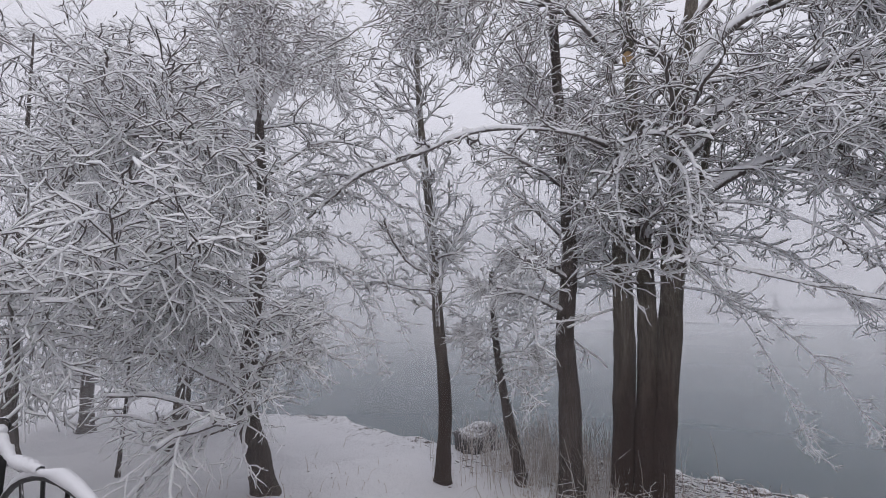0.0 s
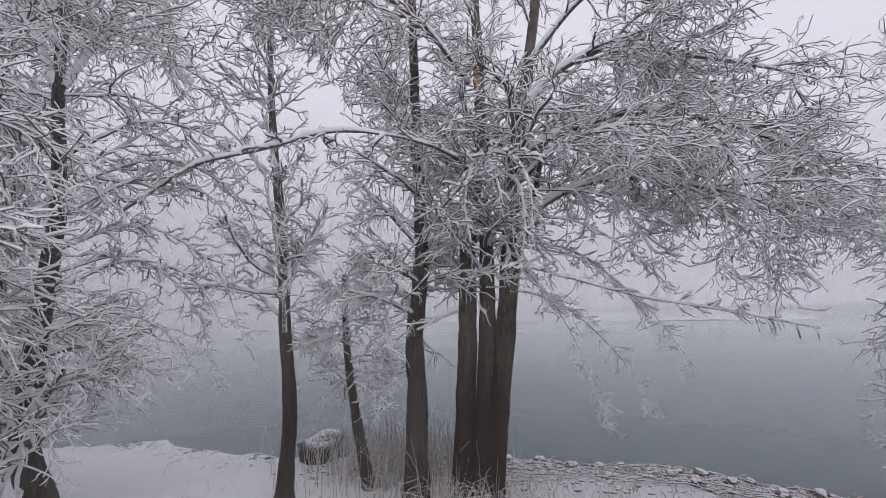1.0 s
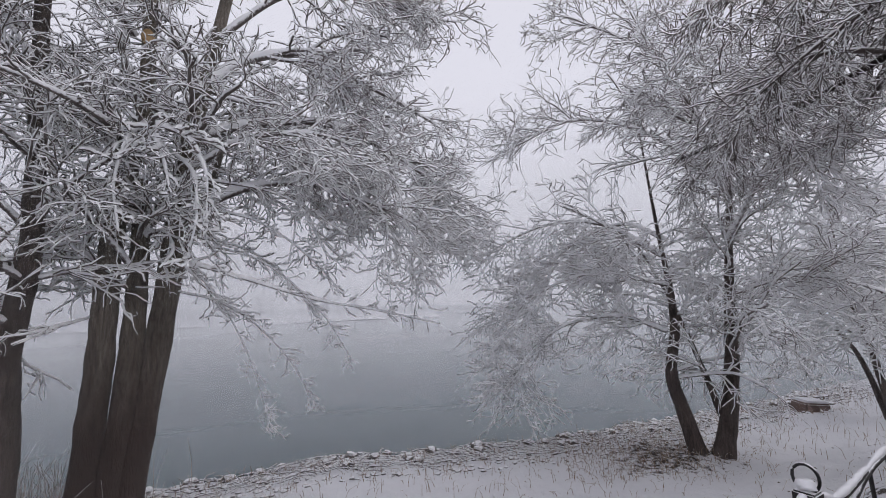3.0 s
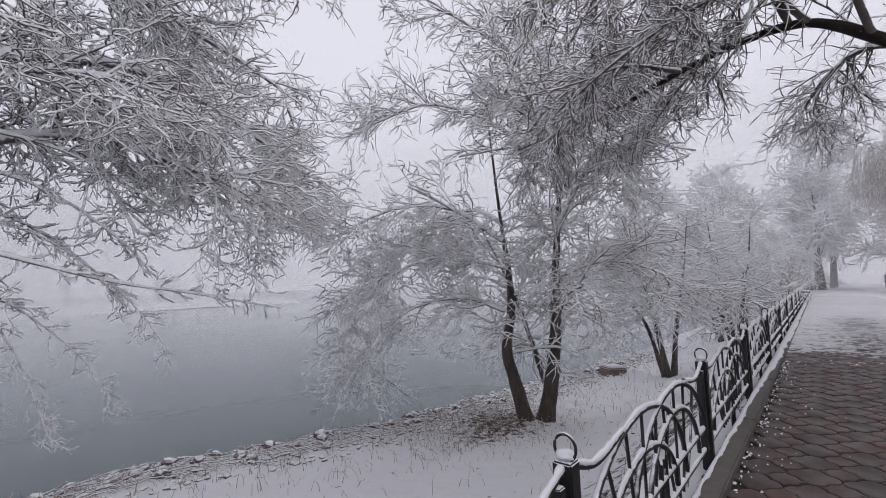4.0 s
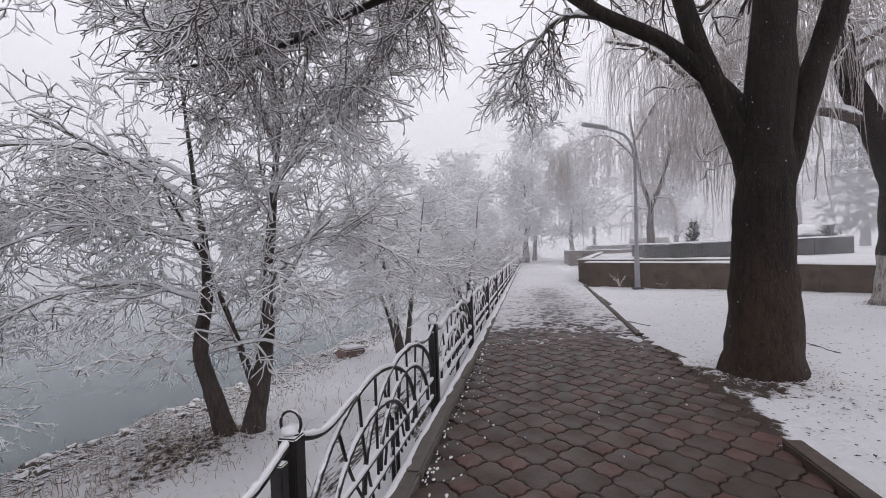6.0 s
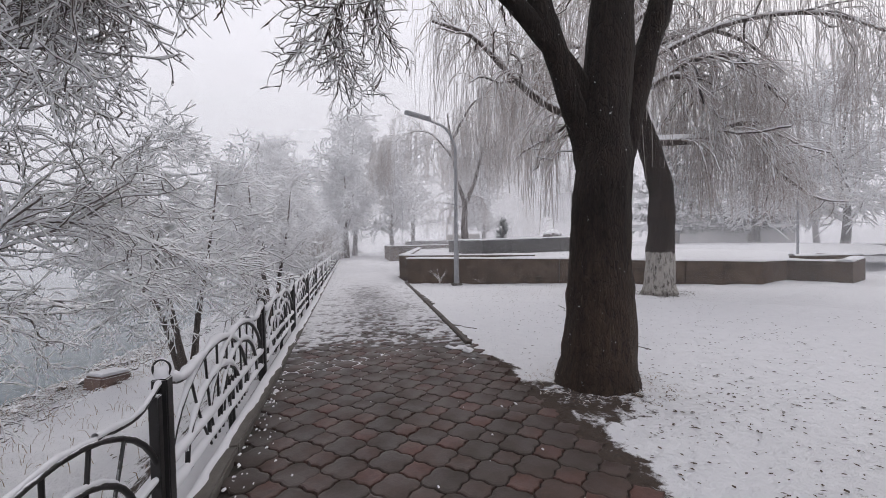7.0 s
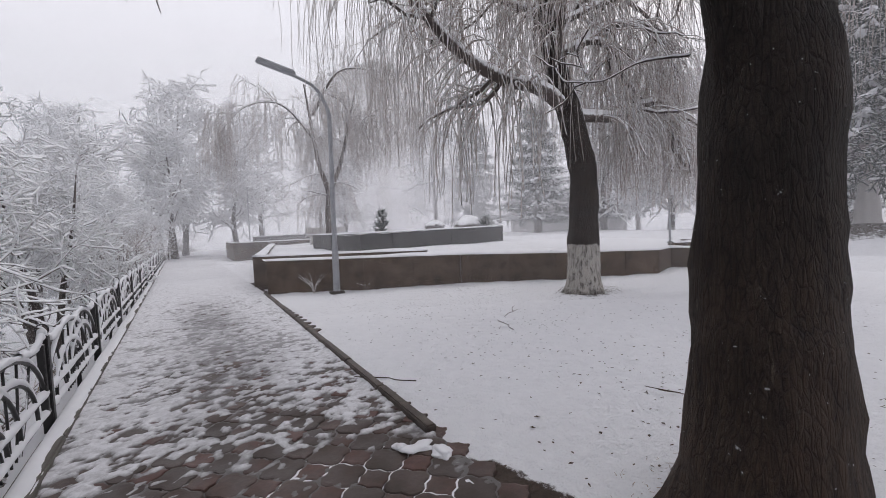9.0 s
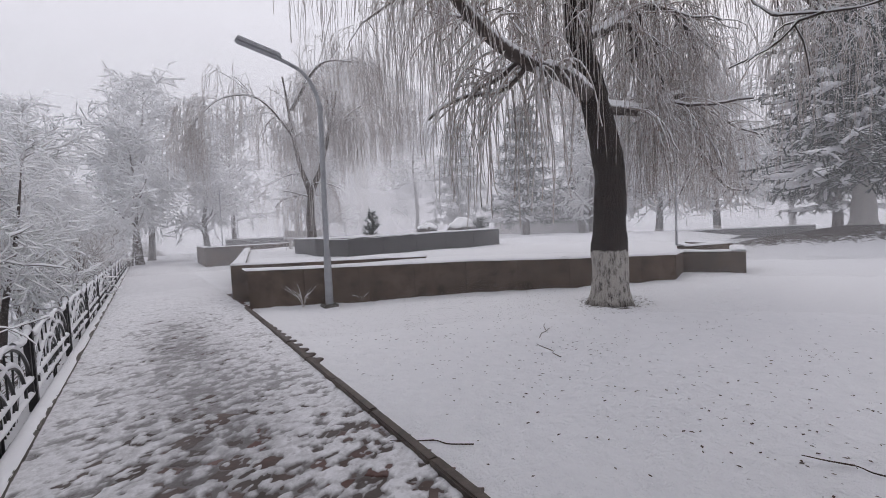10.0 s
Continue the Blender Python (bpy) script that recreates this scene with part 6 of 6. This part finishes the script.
leaves("fallen_leaves", 160, lambda n: 8.6 + rngb.normal(0.5, 0.12, n) * np.cos(ang2) * 1.3, lambda n: 14.0 + rngb.normal(0.5, 0.12, n) * np.sin(ang2), (0.015, 0.04), "dead leaves ringing the foot of the willow")
leaves("bank_litter", 160, lambda n: rngb.uniform(-8, -1, n), lambda n: rngb.uniform(-8, 20, n), (0.02, 0.06), "dead leaves lying on the snowy bank")
for x, y, turn, L in ((3.05, 11.5, 130, 0.75), (5.6, 13.2, 20, 0.8), (5.1, 12.4, 60, 0.5), (4.7, 9.5, 100, 0.6)):
    me = root("fallen_twig", (x, y, on_ground(x, y) + 0.01), "thin dark twig fallen on the snow", "twig", "fallen twigs on the lawn")
    me.rotation_euler = (0, 0, radians(turn))
    c = curve_through([(0, 0, 0.0), (L * 0.25, 0.05, 0.012), (L * 0.4, 0.03, 0.02), (L * 0.7, 0.06, 0.015), (L, -0.04, 0.03)], 16)
    c = c[:12]
    V, F = tubes(c[None], np.linspace(0.006, 0.003, 12)[None], 5)
    stick = mesh_np("stick", V, F, M_LEAF, me)
    c = curve_through([(L * 0.4, 0.03, 0.02), (L * 0.6, 0.13, 0.05), (L * 0.8, 0.17, 0.06)], 8)
    V, F = tubes(c[None], np.linspace(0.006, 0.003, 8)[None], 5)
    mesh_np("side_twig", V, F, M_LEAF, me)
for x, y, h, n in ((3.9, 18.5, 0.5, 14), (5.15, 18.2, 0.25, 9)):
    me = root("dry_shrub", (x, y, on_ground(x, y)), "small leafless shrub with snow on its stems", "shrub", "small shrubs by the wall")
    for j in range(n):
        a, b = rngb.uniform(0, 6.28), rngb.uniform(0.3, 1.1)
        c = curve_through([(0, 0, -0.03), (0.3 * h * b * math.cos(a), 0.3 * h * b * math.sin(a), h * 0.45), (h * b * math.cos(a), h * b * math.sin(a), h * rngb.uniform(0.4, 1.0))], 8)
        V, F = tubes(c[None], np.linspace(0.006, 0.003, 8)[None], 4, 0.003, rngb)
        mesh_np("stem", V, F, M_TWIG_BROWN, me)

# crumbs of snow left on the bare pavers, most of them along the kerb
n = 300
cx = np.where(rngb.random(n) < 0.85, 0.30 + rngb.gamma(1.2, 0.06, n), rngb.uniform(0.4, 2.5, n))
cy, cs = rngb.uniform(1.5, 9.6, n), rngb.uniform(0.003, 0.016, n)
ang = np.arange(6) * math.pi / 3
V = np.empty((n, 7, 3))
V[:, 6] = np.stack([cx, cy, 0.004 + cs * 0.45], -1)
for j in range(6):
    rr = cs * rngb.uniform(0.6, 1.5, n)
    V[:, j] = np.stack([cx + rr * math.cos(ang[j]) * 0.8, cy + rr * math.sin(ang[j]) * 1.5, np.full(n, -0.002)], -1)
i = np.arange(n)[:, None] * 7
F = np.concatenate([i + np.array([[j, (j + 1) % 6, 6]]) for j in range(6)])
tagged(mesh_np("snow_crumbs", V.reshape(-1, 3), F, M_SNOW), "crumbs of snow scattered on wet pavers by the kerb", "snow", kind="stuff")

# ---- pavers: eight-sided grey stones with small red squares between ----
PITCH = 0.296


def paver_mesh(name, corners, material, seed):
    """A paver with a rounded upper edge and slightly wavy sides."""
    rng = random.Random(seed)
    me = bpy.data.meshes.new(name)
    bm = bmesh.new()
    rim = []
    for k, (x, y) in enumerate(corners):
        nx, ny = corners[(k + 1) % len(corners)]
        L = math.hypot(nx - x, ny - y)
        rim.append((x, y))
        if L < 0.08:
            continue
        out = 1 if len(corners) == 4 else -1
        for f, w in ((0.22, -0.006), (0.5, 0.009), (0.78, -0.006)):
            px_, py_ = x + (nx - x) * f, y + (ny - y) * f
            rim.append((px_ + out * w * (ny - y) / L, py_ - out * w * (nx - x) / L))
    rings = []
    for scale, z in ((1.0, -0.03), (1.0, -0.007), (0.955, -0.001), (0.80, 0.001)):
        rings.append([bm.verts.new((x * scale, y * scale, z + rng.uniform(-0.0008, 0.0008))) for x, y in rim])
    for lo, hi in zip(rings, rings[1:]):
        for k in range(len(rim)):
            bm.faces.new((lo[k], lo[(k + 1) % len(rim)], hi[(k + 1) % len(rim)], hi[k]))
    bm.faces.new(rings[-1])
    bm.to_mesh(me)
    bm.free()
    me.materials.append(material)
    return me


A, CUT = PITCH / 2 - 0.004, 0.122
octagon = [(A, CUT - A), (A, A - CUT), (A - CUT, A), (CUT - A, A), (-A, A - CUT), (-A, CUT - A), (CUT - A, -A), (A - CUT, -A)]
diamond = [(CUT - 0.006, 0), (0, CUT - 0.006), (-CUT + 0.006, 0), (0, -CUT + 0.006)]
kinds = [[paver_mesh("paver", octagon, M_PAVE_GREY, i) for i in range(4)], [paver_mesh("red_paver", diamond, M_PAVE_RED, i) for i in range(4)]]
rngp = np.random.default_rng(95)
rest = {0: [], 1: []}
for row in range(int(-6 / PITCH), int(22 / PITCH)):
    for col in range(10):
        for kind in (0, 1):
            x, y = 0.40 + (col + 0.5 * kind - 0.5) * PITCH + 0.16, 7.62 + (row - 24 + 0.5 * kind) * PITCH
            if not 0.31 < x < float(walk_edge(y)) + 0.06:
                continue
            z, tilt = rngp.uniform(-0.004, 0.003), rngp.normal(0, 0.35, 2)
            m4 = pose(x, y, z, tilt[0], tilt[1], rngp.choice([0, 90, 180, 270]) + rngp.normal(0, 0.6))
            me = kinds[kind][rngp.integers(4)]
            if 4.6 < y < 11.9:
                ob = new("paver" if kind == 0 else "red_paver", me)
                ob.parent = pavement
                ob.matrix_world = m4
            else:
                rest[kind].append((me, m4))
for kind, name, mat in ((0, "pavers", M_PAVE_GREY), (1, "red_pavers", M_PAVE_RED)):
    verts, faces, o = [], [], 0
    for me, m4 in rest[kind]:
        verts += [m4 @ v.co for v in me.vertices]
        faces += [[o + k for k in p.vertices] for p in me.polygons]
        o += len(me.vertices)
    me = bpy.data.meshes.new(name)
    me.from_pydata(verts, [], faces)
    me.materials.append(mat)
    ob = new(name, me)
    ob.parent = pavement
    tagged(ob, kind="stuff")
